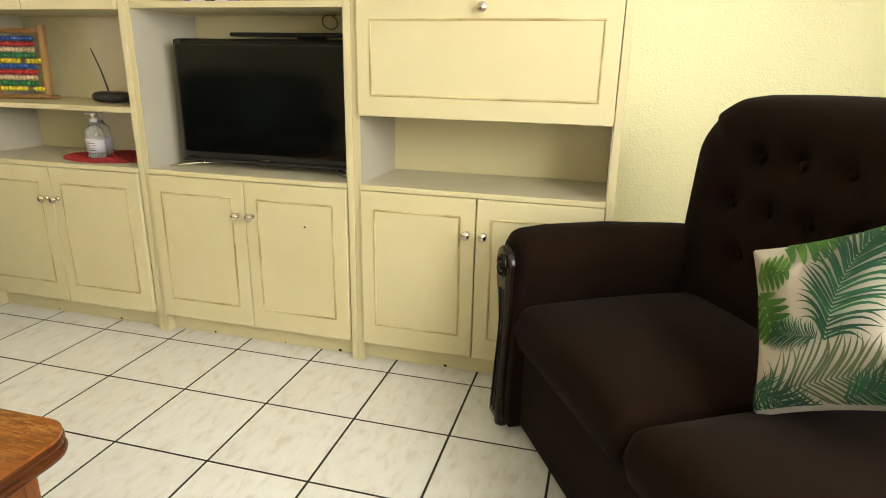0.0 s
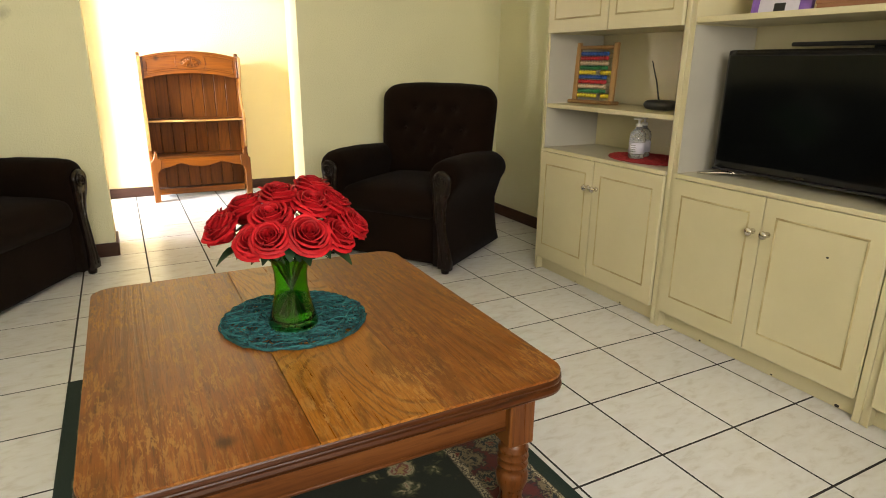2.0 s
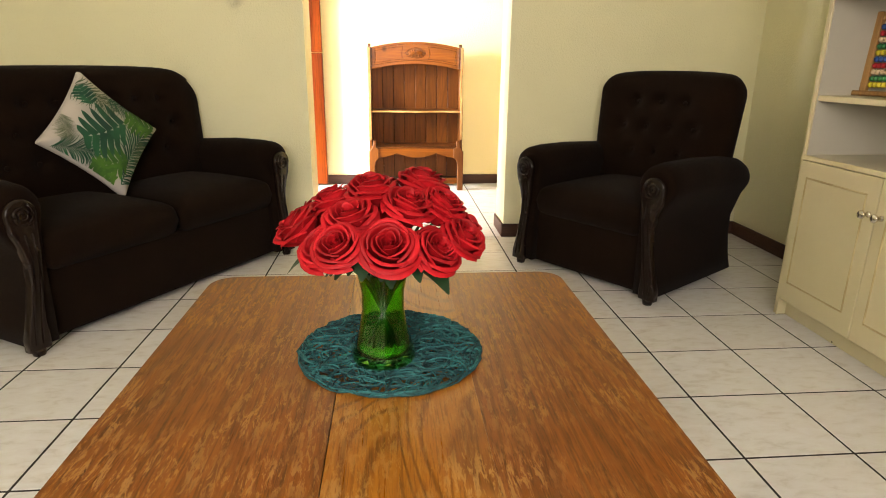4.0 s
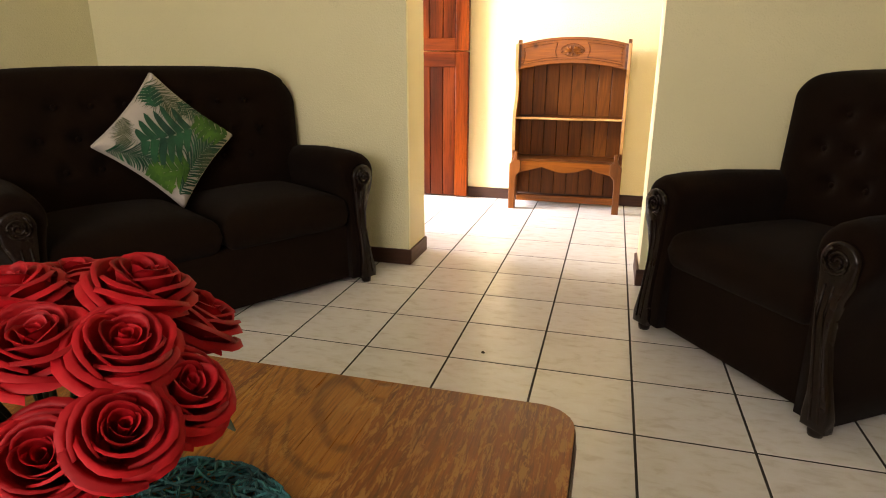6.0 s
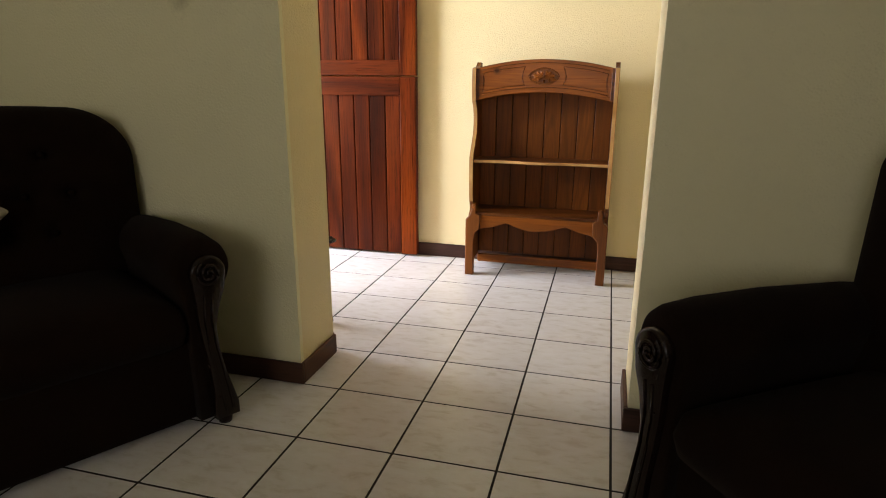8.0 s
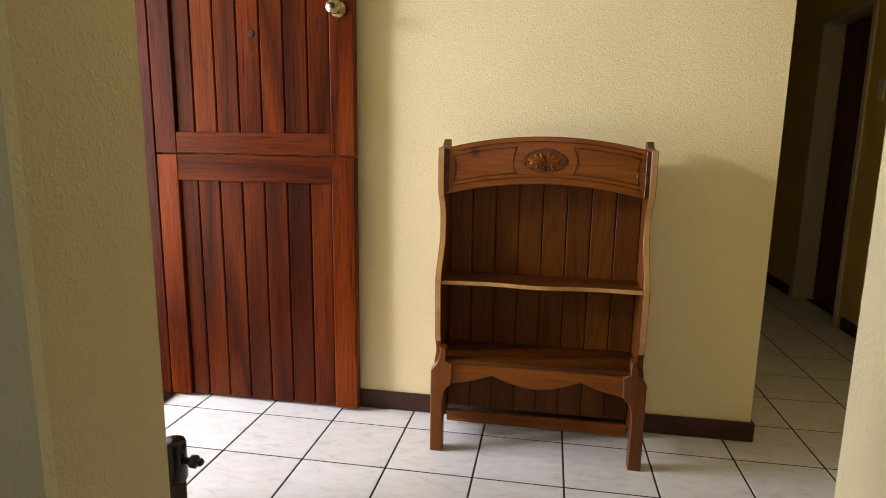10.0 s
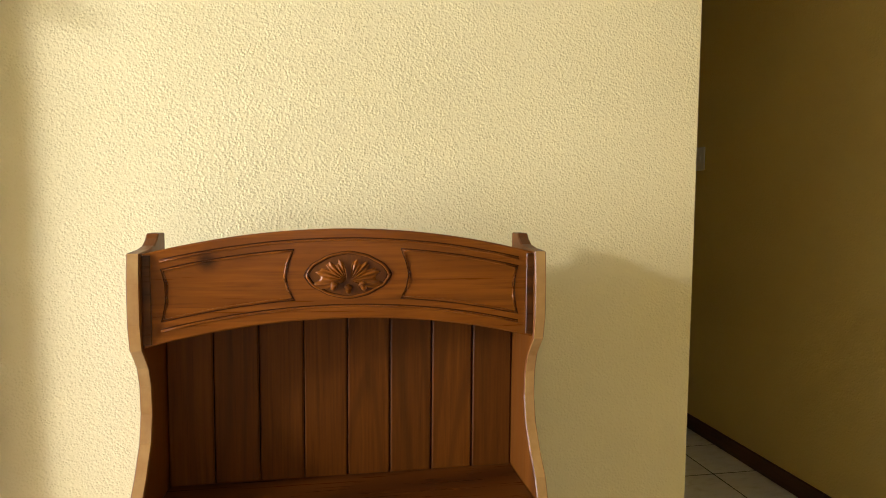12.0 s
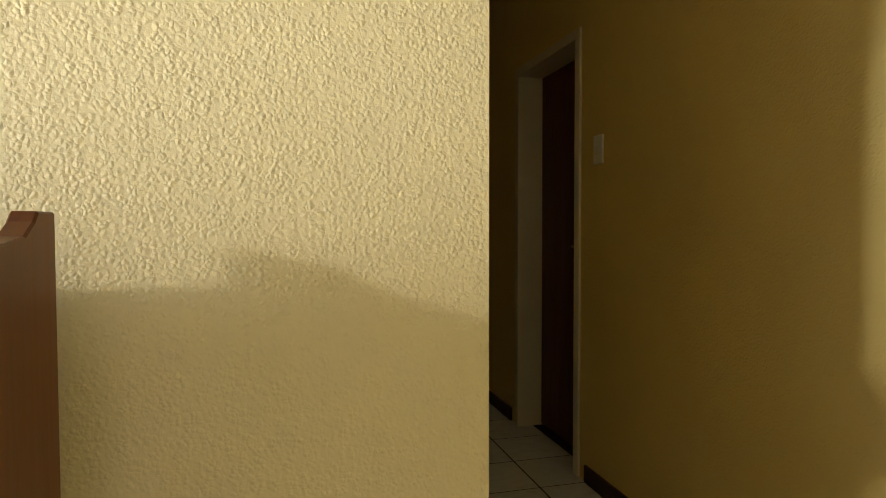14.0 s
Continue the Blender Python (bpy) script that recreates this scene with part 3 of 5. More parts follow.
def baseboards():
    h, t = 0.078, 0.013
    runs = [("x", W_LIV + t, -1.41, N_LIV, -1), ("x", 1.15, E_LIV, N_LIV, -1), ("y", OPEN_N - t, N_LIV, W_LIV, 1), ("y", S_LIV, OPEN_S + t, W_LIV, 1),
            ("x", W_LIV + t, E_LIV, S_LIV, 1), ("y", S_LIV + t, N_LIV - t, E_LIV, -1),
            ("x", E_HALL, W_LIV, OPEN_S, 1), ("x", E_HALL, W_LIV, OPEN_N, -1),
            ("y", S_HALL, OPEN_S, E_HALL, -1), ("y", OPEN_N, N_PASS, E_HALL, -1),
            ("y", S_HALL, S_PASS + t, W_HALL, 1), ("x", W_HALL - 0.2, W_HALL, S_PASS, 1),
            ("x", DX1 + 0.06, E_HALL - t, N_PASS, -1), ("x", W_PASS, DX0 - 0.06, N_PASS, -1), ("x", W_PASS, W_HALL - 0.2, S_PASS, 1)]
    for ax, a, b, c, s in runs:
        lo, hi = min(c, c + s * t), max(c, c + s * t)
        bm = bmesh.new()
        if ax == "x":
            box(bm, a, b, lo, hi, 0.0008, h, bevel=0.003)
        else:
            box(bm, lo, hi, a, b, 0.0008, h, bevel=0.003)
        structure(part("baseboard", bm, M_BASEBOARD if ax == "x" else M_BASEBOARD_Y), "dark red-brown wooden baseboard")


baseboards()


def window(name, m, w, h):
    """A window in its opening: frame, middle bar and two panes; built in the xz plane."""
    ob = thing(name, "unseen white painted window frame with clear panes", "window", m)
    tagged(ob, kind="structure")
    bm = bmesh.new()
    for a in ((-w / 2, w / 2, -0.03, 0.03, 0, 0.05), (-w / 2, w / 2, -0.03, 0.03, h - 0.05, h), (-w / 2, -w / 2 + 0.05, -0.03, 0.03, 0.05, h - 0.05),
              (w / 2 - 0.05, w / 2, -0.03, 0.03, 0.05, h - 0.05), (-0.025, 0.025, -0.03, 0.03, 0.05, h - 0.05)):
        box(bm, *a)
    part("window_frame", bm, M_WINFRAME, ob)
    return ob


window("window_1", pose(E_LIV + 0.14, 1.50, 0.90, 0, 0, 90), 1.70, 1.20)
# unseen, added to spread the daylight more evenly over the hall wall
window("window_3", pose((-3.22 + E_HALL) / 2, S_HALL - 0.06, 0.40), E_HALL + 3.22, 1.70)
window("window_2", pose(1.50, S_LIV - 0.14, 0.90), 1.20, 1.20)


# ---- the front door and the passage door ----
def door_frame(name, label, x0, x1, y0, y1, z, mat, t=0.05, lead=0.0):
    ob = structure(thing(name, label, "door frame"), label)
    part("jamb", boxed(x0, x0 + t, y0, y1, lead, z - t, bevel=0.003), mat, ob)
    part("jamb", boxed(x1 - t, x1, y0, y1, lead, z - t, bevel=0.003), mat, ob)
    part("lintel", boxed(x0, x1, y0, y1, z - t, z, bevel=0.003), mat, ob)
    return ob


def stable_leaf(name, label, z0, z1, rails, board, knob=False):
    """Half of the stable door, lying open along the hall's west wall: two stiles, two rails, vertical boards between them."""
    y0, y1, x0, x1 = 0.401, 1.247, -4.245, -4.203
    ob = thing(name, label, "door")
    tagged(ob, kind="structure")
    lo, hi = rails
    part("stile", boxed(x0, x1, y0, y0 + 0.092, z0, z1, bevel=0.003), M_DOOR, ob)
    part("stile", boxed(x0, x1, y1 - 0.095, y1, z0, z1, bevel=0.003), M_DOOR, ob)
    if hi > 0:
        part("rail", boxed(x0, x1 - 0.001, y0 + 0.092, y1 - 0.095, z1 - hi, z1, bevel=0.003), M_DOOR_Y, ob)
    if lo > 0:
        part("rail", boxed(x0, x1 - 0.001, y0 + 0.092, y1 - 0.095, z0, z0 + lo, bevel=0.003), M_DOOR_Y, ob)
    a, b = y0 + 0.095, y1 - 0.098
    edges = (a, 0.573, 0.670, 0.768, 0.864, 0.961, 1.058, b)
    for lo_y, hi_y in zip(edges, edges[1:]):
        part("board", boxed(x0 + 0.006, x1 - 0.014, lo_y + 0.0018, hi_y - 0.0018, z0 + lo - (0.004 if lo else 0), z1 - hi + 0.004, bevel=0.004), board, ob)
    part("backing", boxed(x0 + 0.002, x0 + 0.012, a, b, z0 + 0.01, z1 - 0.01), M_DOOR, ob)
    if knob:
        rose = lathe(bmesh.new(), [(0.0, 0.0), (0.030, 0.0), (0.030, 0.004), (0.018, 0.008), (0.013, 0.012), (0.013, 0.030), (0.020, 0.036), (0.028, 0.046), (0.029, 0.056), (0.022, 0.066), (0.0, 0.069)], seg=28)
        part("door_knob", shifted(rose, pose(x1, 1.190, 1.590, 0, 90, 0)), M_BRASS, ob, "round aged brass door knob", True)
        hole = lathe(bmesh.new(), [(0.0, 0.0), (0.011, 0.0), (0.012, 0.003), (0.007, 0.004), (0.0, 0.002)], seg=18)
        part("peep_hole", shifted(hole, pose(x1 - 0.014, 0.832, 1.510, 0, 90, 0)), M_GROUT, ob, "dark peep hole", True)
        part("key_hole", shifted(lathe(bmesh.new(), [(0.0, 0.0), (0.012, 0.0), (0.011, 0.0016), (0.0, 0.0018)], seg=16), pose(x1 + 0.0685, 1.190, 1.590, 0, 90, 0)), M_BLACK, ob, "dark lock barrel in the knob", True)
    return ob


door_frame("door_frame_1", "red-brown timber frame of the open front door", -4.262, -3.265, S_HALL - 0.056, S_HALL - 0.004, 2.095, M_DOOR, 0.058)
structure(part("threshold", boxed(-4.20, -3.325, S_HALL - 0.11, S_HALL + 0.01, 0.001, 0.018, bevel=0.005), M_DARKWOOD), "dark timber door threshold")
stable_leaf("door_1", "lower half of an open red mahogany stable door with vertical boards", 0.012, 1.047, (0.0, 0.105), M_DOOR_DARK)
stable_leaf("door_2", "upper half of an open red mahogany stable door with brass knob", 1.052, 2.03, (0.085, 0.11), M_DOOR, True)
tagged(part("doormat", boxed(-4.19, -3.45, -0.30, 0.22, -0.029, -0.012, bevel=0.005), M_GRASSMAT), "dark green bristle doormat outside the front door", "doormat")

door_frame("door_frame_2", "cream painted frame of the passage doorway", DX0, DX1, N_PASS - 0.012, N_PASS + 0.17, DZ, M_FRAMEPAINT, 0.045)
bm = bmesh.new()
box(bm, DX0 + 0.047, DX1 - 0.047, N_PASS + 0.13, N_PASS + 0.168, 0.01, DZ - 0.047, bevel=0.003)
d3 = structure(part("door_3", bm, M_PASSDOOR), "closed dark brown flush passage door")
part("door_handle", tube(bmesh.new(), [(-6.12, N_PASS + 0.13, 1.02), (-6.12, N_PASS + 0.085, 1.02), (-6.22, N_PASS + 0.08, 1.02)], 0.008, 8), M_STEEL, d3, "nickel lever handle", True)


def light_switch(x, z):
    ob = thing("light_switch", "white plastic light switch on the passage wall", "light switch", pose(x, N_PASS, z))
    part("plate", boxed(-0.036, 0.036, -0.009, -0.0002, -0.06, 0.06, bevel=0.003), M_WHITE, ob)
    part("rocker", boxed(-0.012, 0.012, -0.013, -0.009, -0.02, 0.02, bevel=0.002), M_WHITE, ob)


light_switch(-5.83, 1.432)


# ---- the wall unit in the lounge: three cabinets side by side ----
FY = 3.352


def knob_part(parent, x, z, y=FY - 0.016):
    bm = lathe(bmesh.new(), [(0.0, 0.0), (0.010, 0.0), (0.010, 0.003), (0.006, 0.006), (0.006, 0.016), (0.012, 0.021), (0.015, 0.027), (0.012, 0.032), (0.0, 0.034)], seg=20)
    part("knob", shifted(bm, pose(x, y, z, 90, 0, 0)), M_STEEL, parent, "small round nickel knob", True)


def panel_door(parent, name, x0, x1, z0, z1, inset, knob=None, knob_z=None):
    d = part(name, boxed(x0 + 0.002, x1 - 0.002, FY - 0.016, FY + 0.002, z0, z1, bevel=0.002), M_CAB, parent)
    a, b, c, e = x0 + inset[0], x1 - inset[0], z0 + inset[1], z1 - inset[2]
    y0, y1, w = FY - 0.0205, FY - 0.0155, 0.0075
    for r in ((a, b, c, c + w), (a, b, e - w, e), (a, a + w, c + w, e - w), (b - w, b, c + w, e - w)):
        part("bead", boxed(r[0], r[1], y0, y1, r[2], r[3], bevel=0.0022), M_CABEDGE, d, "worn gold-cream bead moulding")
    if knob is not None:
        knob_part(d, knob, knob_z)
    return d


def cabinet(name, label, x0, x1, back_y, shelf_z, upper_z):
    """A carcass: sides down to the floor, base shelf, top, back panel and set-back plinth."""
    ob = thing(name, label, "wall unit", group="wall unit in the lounge")
    t, top, deep = 0.0235, 2.05, N_LIV - 0.015
    for a in (x0, x1 - t):
        bm = bmesh.new()
        box(bm, a, a + t, FY, deep, 0.001, top, bevel=0.002)
        part("side_panel", bm, M_CAB, ob)
    for z in (shelf_z if isinstance(shelf_z, tuple) else (shelf_z,)):
        part("shelf", boxed(x0 + t, x1 - t, FY + 0.004, back_y, z - 0.02, z, bevel=0.001), M_CAB, ob)
    part("worktop_shelf", boxed(x0 + t, x1 - t, FY - 0.006, back_y, 0.642, 0.657, bevel=0.002), M_CABGREY, ob, "greyish cream laminate shelf")
    part("shelf_edge", boxed(x0 + t, x1 - t, FY - 0.012, FY - 0.006, 0.640, 0.658, bevel=0.002), M_CAB, ob)
    part("bottom_board", boxed(x0 + t, x1 - t, FY + 0.004, deep - 0.03, 0.078, 0.095), M_CAB, ob)
    part("top_board", boxed(x0 + t, x1 - t, FY + 0.004, deep, top - 0.022, top), M_CAB, ob)
    part("plinth", boxed(x0 + t, x1 - t, FY + 0.035, FY + 0.053, 0.002, 0.078), M_CAB, ob)
    # thin grey sheets over the cream sides of the open bay
    for a in (x0 + t, x1 - t - 0.003):
        part("bay_lining", boxed(a, a + 0.003, FY + 0.003, back_y - 0.002, 0.6575, upper_z - 0.005), M_LINING, ob, "pale grey lining of the open bay")
    part("post_bead", boxed(x0 + t - 0.003, x0 + t + 0.003, FY - 0.004, FY, 0.002, top), M_CAB, ob)
    return ob


def door_pair(ob, x0, x1, mid, z0, z1, kz):
    panel_door(ob, "door", x0, mid, z0, z1, (0.048, 0.075, 0.058), mid - 0.028, kz)
    panel_door(ob, "door", mid, x1, z0, z1, (0.048, 0.075, 0.058), mid + 0.028, kz)


XA, XB, XC, XD = -1.402, -0.541, 0.298, 1.146
c1 = cabinet("cabinet", "cream painted wall unit with two open shelves over panelled doors", XA, XB - 0.0005, 3.79, (0.876, 1.230), 1.21)
door_pair(c1, XA + 0.024, XB - 0.024, -0.975, 0.080, 0.638, 0.515)
panel_door(c1, "upper_door", XA + 0.024, -0.967, 1.206, 2.03, (0.045, 0.058, 0.06))
panel_door(c1, "upper_door", -0.967, XB - 0.024, 1.206, 2.03, (0.045, 0.058, 0.06))
part("back_panel", boxed(XA + 0.024, XB - 0.024, 3.78, 3.79, 0.657, 2.03), M_CAB, c1)
part("bay_panel", boxed(XA + 0.024, -0.87, 3.690, 3.704, 0.877, 1.209, bevel=0.001), M_CAB, c1)
part("bay_panel", boxed(-0.87, XB - 0.024, 3.690, 3.704, 1.045, 1.209, bevel=0.001), M_HARDBOARD, c1, "bare pinkish hardboard over a cable cut-out")
part("bay_panel", boxed(XA + 0.027, -0.87, 3.690, 3.704, 0.658, 0.855, bevel=0.001), M_CAB, c1)
part("bay_panel", boxed(-0.87, XB - 0.027, 3.690, 3.704, 0.658, 0.855, bevel=0.001), M_HARDBOARD, c1, "bare pinkish hardboard")
c2 = cabinet("cabinet", "cream painted wall unit with a television bay over panelled doors", XB + 0.0005, XC - 0.0005, 3.70, 1.232, 1.21)
door_pair(c2, XB + 0.026, XC - 0.024, -0.119, 0.080, 0.638, 0.515)
part("back_panel", boxed(XB + 0.024, XC - 0.024, 3.70, 3.71, 0.657, 2.03), M_CAB, c2)
c3 = cabinet("cabinet", "cream painted wall unit with a drop-down flap over panelled doors", XC + 0.0005, XD, 3.69, 0.915, 0.885)
door_pair(c3, XC + 0.026, XD - 0.024, 0.724, 0.080, 0.638, 0.522)
flap = panel_door(c3, "flap", XC + 0.024, XD - 0.024, 0.884, 1.245, (0.046, 0.062, 0.066), 0.725, 1.207)
panel_door(c3, "upper_door", XC + 0.024, 0.724, 1.25, 2.03, (0.045, 0.058, 0.06))
panel_door(c3, "upper_door", 0.724, XD - 0.024, 1.25, 2.03, (0.045, 0.058, 0.06))
part("back_panel", boxed(XC + 0.024, XD - 0.024, 3.69, 3.70, 0.657, 2.03), M_CAB, c3)


def paint_chip(parent, x, z, r, y=FY - 0.0162):
    bm = lathe(bmesh.new(), [(0.0, 0.0), (r, 0.0), (r * 0.8, 0.0005), (0.0, 0.0006)], seg=7)
    for v in bm.verts:
        v.co.x *= 1.4
    part("paint_chip", shifted(bm, pose(x, y, z, 90, 0, 0)), M_GROUT, parent, "small dark chip in the paint")


paint_chip(c2, 0.115, 0.493, 0.0035)
for px, pr in ((-0.33, 0.004), (-0.02, 0.003), (0.21, 0.006)):
    paint_chip(c2, px, 0.008, pr, FY + 0.0348)
for px, pr in ((-1.10, 0.003), (-0.78, 0.004)):
    paint_chip(c1, px, 0.008, pr, FY + 0.0348)
paint_chip(c3, 0.62, 0.008, 0.005, FY + 0.0348)


def television():
    ob = thing("television", "black flat television with a glossy screen on a silver foot", "television", pose(-0.095, 3.475, 0.657))
    w, z0, z1 = 0.715, 0.020, 0.462
    part("bezel", shifted(pad(bmesh.new(), w, z1 - z0, 0.036, 0.012, 24, 16, power=24), pose(0, 0.0, (z0 + z1) / 2)), M_BLACKGLOSS, ob, smooth=True)
    part("screen", boxed(-w / 2 + 0.022, w / 2 - 0.022, -0.0195, -0.016, z0 + 0.040, z1 - 0.022), M_SCREEN, ob, "dark reflective screen")
    part("chin_bar", boxed(-w / 2 + 0.01, w / 2 - 0.01, -0.021, -0.010, z0 + 0.004, z0 + 0.012, bevel=0.002), M_BLACK, ob)
    part("badge", boxed(-0.018, 0.018, -0.0205, -0.018, z0 + 0.017, z0 + 0.023), M_STEEL, ob, "small silver badge")
    part("back_shell", boxed(-w / 2 + 0.06, w / 2 - 0.06, 0.012, 0.055, z0 + 0.05, z1 - 0.06, bevel=0.012, seg=2), M_BLACK, ob)
    for s in (-1, 1):
        part("foot", tube(bmesh.new(), [(s * 0.24, 0.03, 0.016), (s * 0.29, 0.0, 0.014), (s * 0.335, -0.04, 0.010), (s * 0.375, -0.065, 0.006)], [0.010, 0.010, 0.008, 0.005], 8, 0.6), M_STEEL, ob, "curved silver foot", True)
    return ob


television()
tagged(part("sound_bar", boxed(-0.30, 0.27, 3.60, 3.66, 1.132, 1.146, bevel=0.004), M_BLACK), "thin black bar behind the television top", "sound bar")
part("wall_mount", boxed(-0.05, 0.05, 3.66, 3.70, 1.12, 1.145), M_BLACK, bpy.data.objects["sound_bar"])
loop = [(0.088 + 0.030 * math.sin(q * math.pi / 8), 3.655 + 0.010 * math.cos(q * math.pi / 8), 1.185 - 0.024 * math.cos(q * math.pi / 8)) for q in range(-7, 8)]
cable = tube(bmesh.new(), [(0.075, 3.685, 1.2115)] + loop + [(0.10, 3.685, 1.2115)], 0.002, 6)
tagged(part("cable", cable, M_BLACK, smooth=True), "black cable looped under the shelf above the television", "cable")


def photo_book(x0, x1, y, z):
    ob = thing("photo_book", "purple photo album standing on the shelf", "book", pose((x0 + x1) / 2, y, z, -8, 0, 4))
    w = x1 - x0
    part("cover", boxed(-w / 2, w / 2, 0, 0.018, 0.0, 0.16, bevel=0.002), M_PURPLE, ob)
    part("picture", boxed(-w / 2 + 0.03, w / 2 - 0.04, -0.003, 0.0, 0.004, 0.11, bevel=0.001), M_PAPER, ob, "pale printed picture")
    part("dark_shape", boxed(-0.02, 0.02, -0.005, -0.003, 0.006, 0.035, bevel=0.001), M_BLACK, ob)


photo_book(-0.375, -0.165, 3.46, 1.232)
b1 = thing("brown_box", "flat brown box lying on the high shelf", "box", pose(0, 0, 1.232))
part("lid", boxed(-0.135, 0.075, 3.44, 3.62, 0.020, 0.034, bevel=0.002), M_BROWNBOX, b1)
part("tray", boxed(-0.132, 0.072, 3.443, 3.617, 0.0, 0.020), M_BROWNBOX, b1)
b2 = thing("media_player", "white media player lying on a brown box", "media player", pose(0, 0, 1.266))
part("casing", boxed(-0.145, 0.06, 3.435, 3.60, 0.0, 0.05, bevel=0.004), M_WHITE, b2)
part("front_strip", boxed(-0.13, 0.045, 3.431, 3.436, 0.018, 0.030), M_BLACK, b2, "dark printed strip")
tagged(part("black_pouch", shifted(pad(bmesh.new(), 0.10, 0.06, 0.10, 0.025, 16, 12, power=3), pose(0.205, 3.48, 1.262)), M_BLACK, smooth=True), "small rounded black pouch on the high shelf", "pouch")


def abacus():
    ob = thing("abacus", "pine abacus with ten rows of coloured beads", "abacus", pose(-1.262, 3.545, 0.876, -3, 0, 14))
    w, hh = 0.215, 0.280
    for s in (-1, 1):
        part("post", boxed(s * w / 2 - 0.013, s * w / 2 + 0.013, -0.010, 0.010, 0.015, hh + 0.012, bevel=0.005, seg=2), M_PINEFRAME, ob)
    part("top_rail", boxed(-w / 2 + 0.013, w / 2 - 0.013, -0.008, 0.008, hh - 0.02, hh - 0.002, bevel=0.003), M_PINEFRAME, ob)
    part("base", boxed(-w / 2 - 0.025, w / 2 + 0.025, -0.035, 0.035, 0.0, 0.018, bevel=0.004), M_PINEFRAME, ob)
    order = ["blue", "red", "natural", "green", "yellow"] * 2
    rng = random.Random(4)
    for i, c in enumerate(order):
        z = hh - 0.040 - i * 0.0222
        part("wire", tube(bmesh.new(), [(-w / 2 + 0.01, 0, z), (w / 2 - 0.01, 0, z)], 0.0015, 6), M_STEEL, ob)
        split = rng.choice([10, 10, 6, 7, 3]) if c in ("yellow", "natural") else 10
        xs = [-w / 2 + 0.022 + k * 0.0162 for k in range(split)] + [w / 2 - 0.022 - k * 0.0162 for k in range(10 - split)]
        for x in xs:
            bead = lathe(bmesh.new(), [(0.0, -0.0076), (0.006, -0.0076), (0.0100, -0.0034), (0.0100, 0.0034), (0.006, 0.0076), (0.0, 0.0076)], seg=10)
            part("bead", shifted(bead, pose(x, 0, z, 0, 90, 0)), BEADS[c], ob, smooth=True)


abacus()


def aerial():
    ob = thing("indoor_aerial", "black indoor aerial with a leaning rod and cable", "aerial", pose(-0.805, 3.535, 0.876))
    part("base", shifted(pad(bmesh.new(), 0.165, 0.10, 0.044, 0.045, 20, 16, power=3), pose(0, 0, 0.022, -90, 0, 0)), M_BLACK, ob, smooth=True)
    part("rod", tube(bmesh.new(), [(-0.015, 0.0, 0.035), (-0.055, 0.015, 0.12), (-0.105, 0.03, 0.205)], [0.004, 0.003, 0.002], 8), M_BLACK, ob, "thin leaning rod", True)
    part("cable", tube(bmesh.new(), [(0.07, 0, 0.018), (0.11, -0.01, 0.010), (0.14, 0.02, 0.012), (0.18, 0.05, 0.006), (0.25, 0.10, 0.005)], 0.003, 6), M_BLACK, ob, smooth=True)


aerial()


def woven_mat(name, label, m, r, strands, mat, seed, thick=0.0016, layers=0.005):
    """A round mat of crossing twine."""
    rng = random.Random(seed)
    bm = bmesh.new()
    for i in range(strands):
        # short curling lengths of twine, tangled all over the disc
        a, rr = rng.uniform(0, 2 * math.pi), r * math.sqrt(rng.random())
        c = Vector((rr * math.cos(a), rr * math.sin(a)))
        way, turn, z = rng.uniform(0, 2 * math.pi), rng.uniform(-0.42, 0.42), rng.uniform(thick, layers)
        ph, pts = rng.uniform(0, 6), []
        for k in range(9):
            if c.length > r * 0.985:
                c = c * (r * 0.985 / c.length)
                way += 0.9
            pts.append((c.x, c.y, z + 0.0016 * math.sin(ph + 1.5 * k)))
            c = c + Vector((math.cos(way), math.sin(way))) * 0.0125
            way += turn + rng.uniform(-0.25, 0.25)
        tube(bm, pts, thick * rng.uniform(0.75, 1.15), 4)
    rim = bmesh.new()
    for k in range(3):
        wob = [rng.uniform(-0.004, 0.003) for t in range(60)]
        wob.append(wob[0])
        ring = [((r - 0.005 * k + wob[t]) * math.cos(t * math.pi / 30), (r - 0.005 * k + wob[t]) * math.sin(t * math.pi / 30), thick + 0.002 + 0.002 * math.sin(t * 1.7 + k)) for t in range(61)]
        tube(rim, ring, thick, 4)
    ob = thing(name, label, "placemat", m)
    part("rim", rim, mat, ob)
    tagged(part("twine", bm, mat, ob), kind="stuff")
    return ob


woven_mat("red_mat", "round red woven twine mat on the cabinet shelf", pose(-0.835, 3.53, 0.657) @ Matrix.Diagonal((1.25, 0.92, 1, 1)), 0.165, 420, M_REDTWINE, 3)


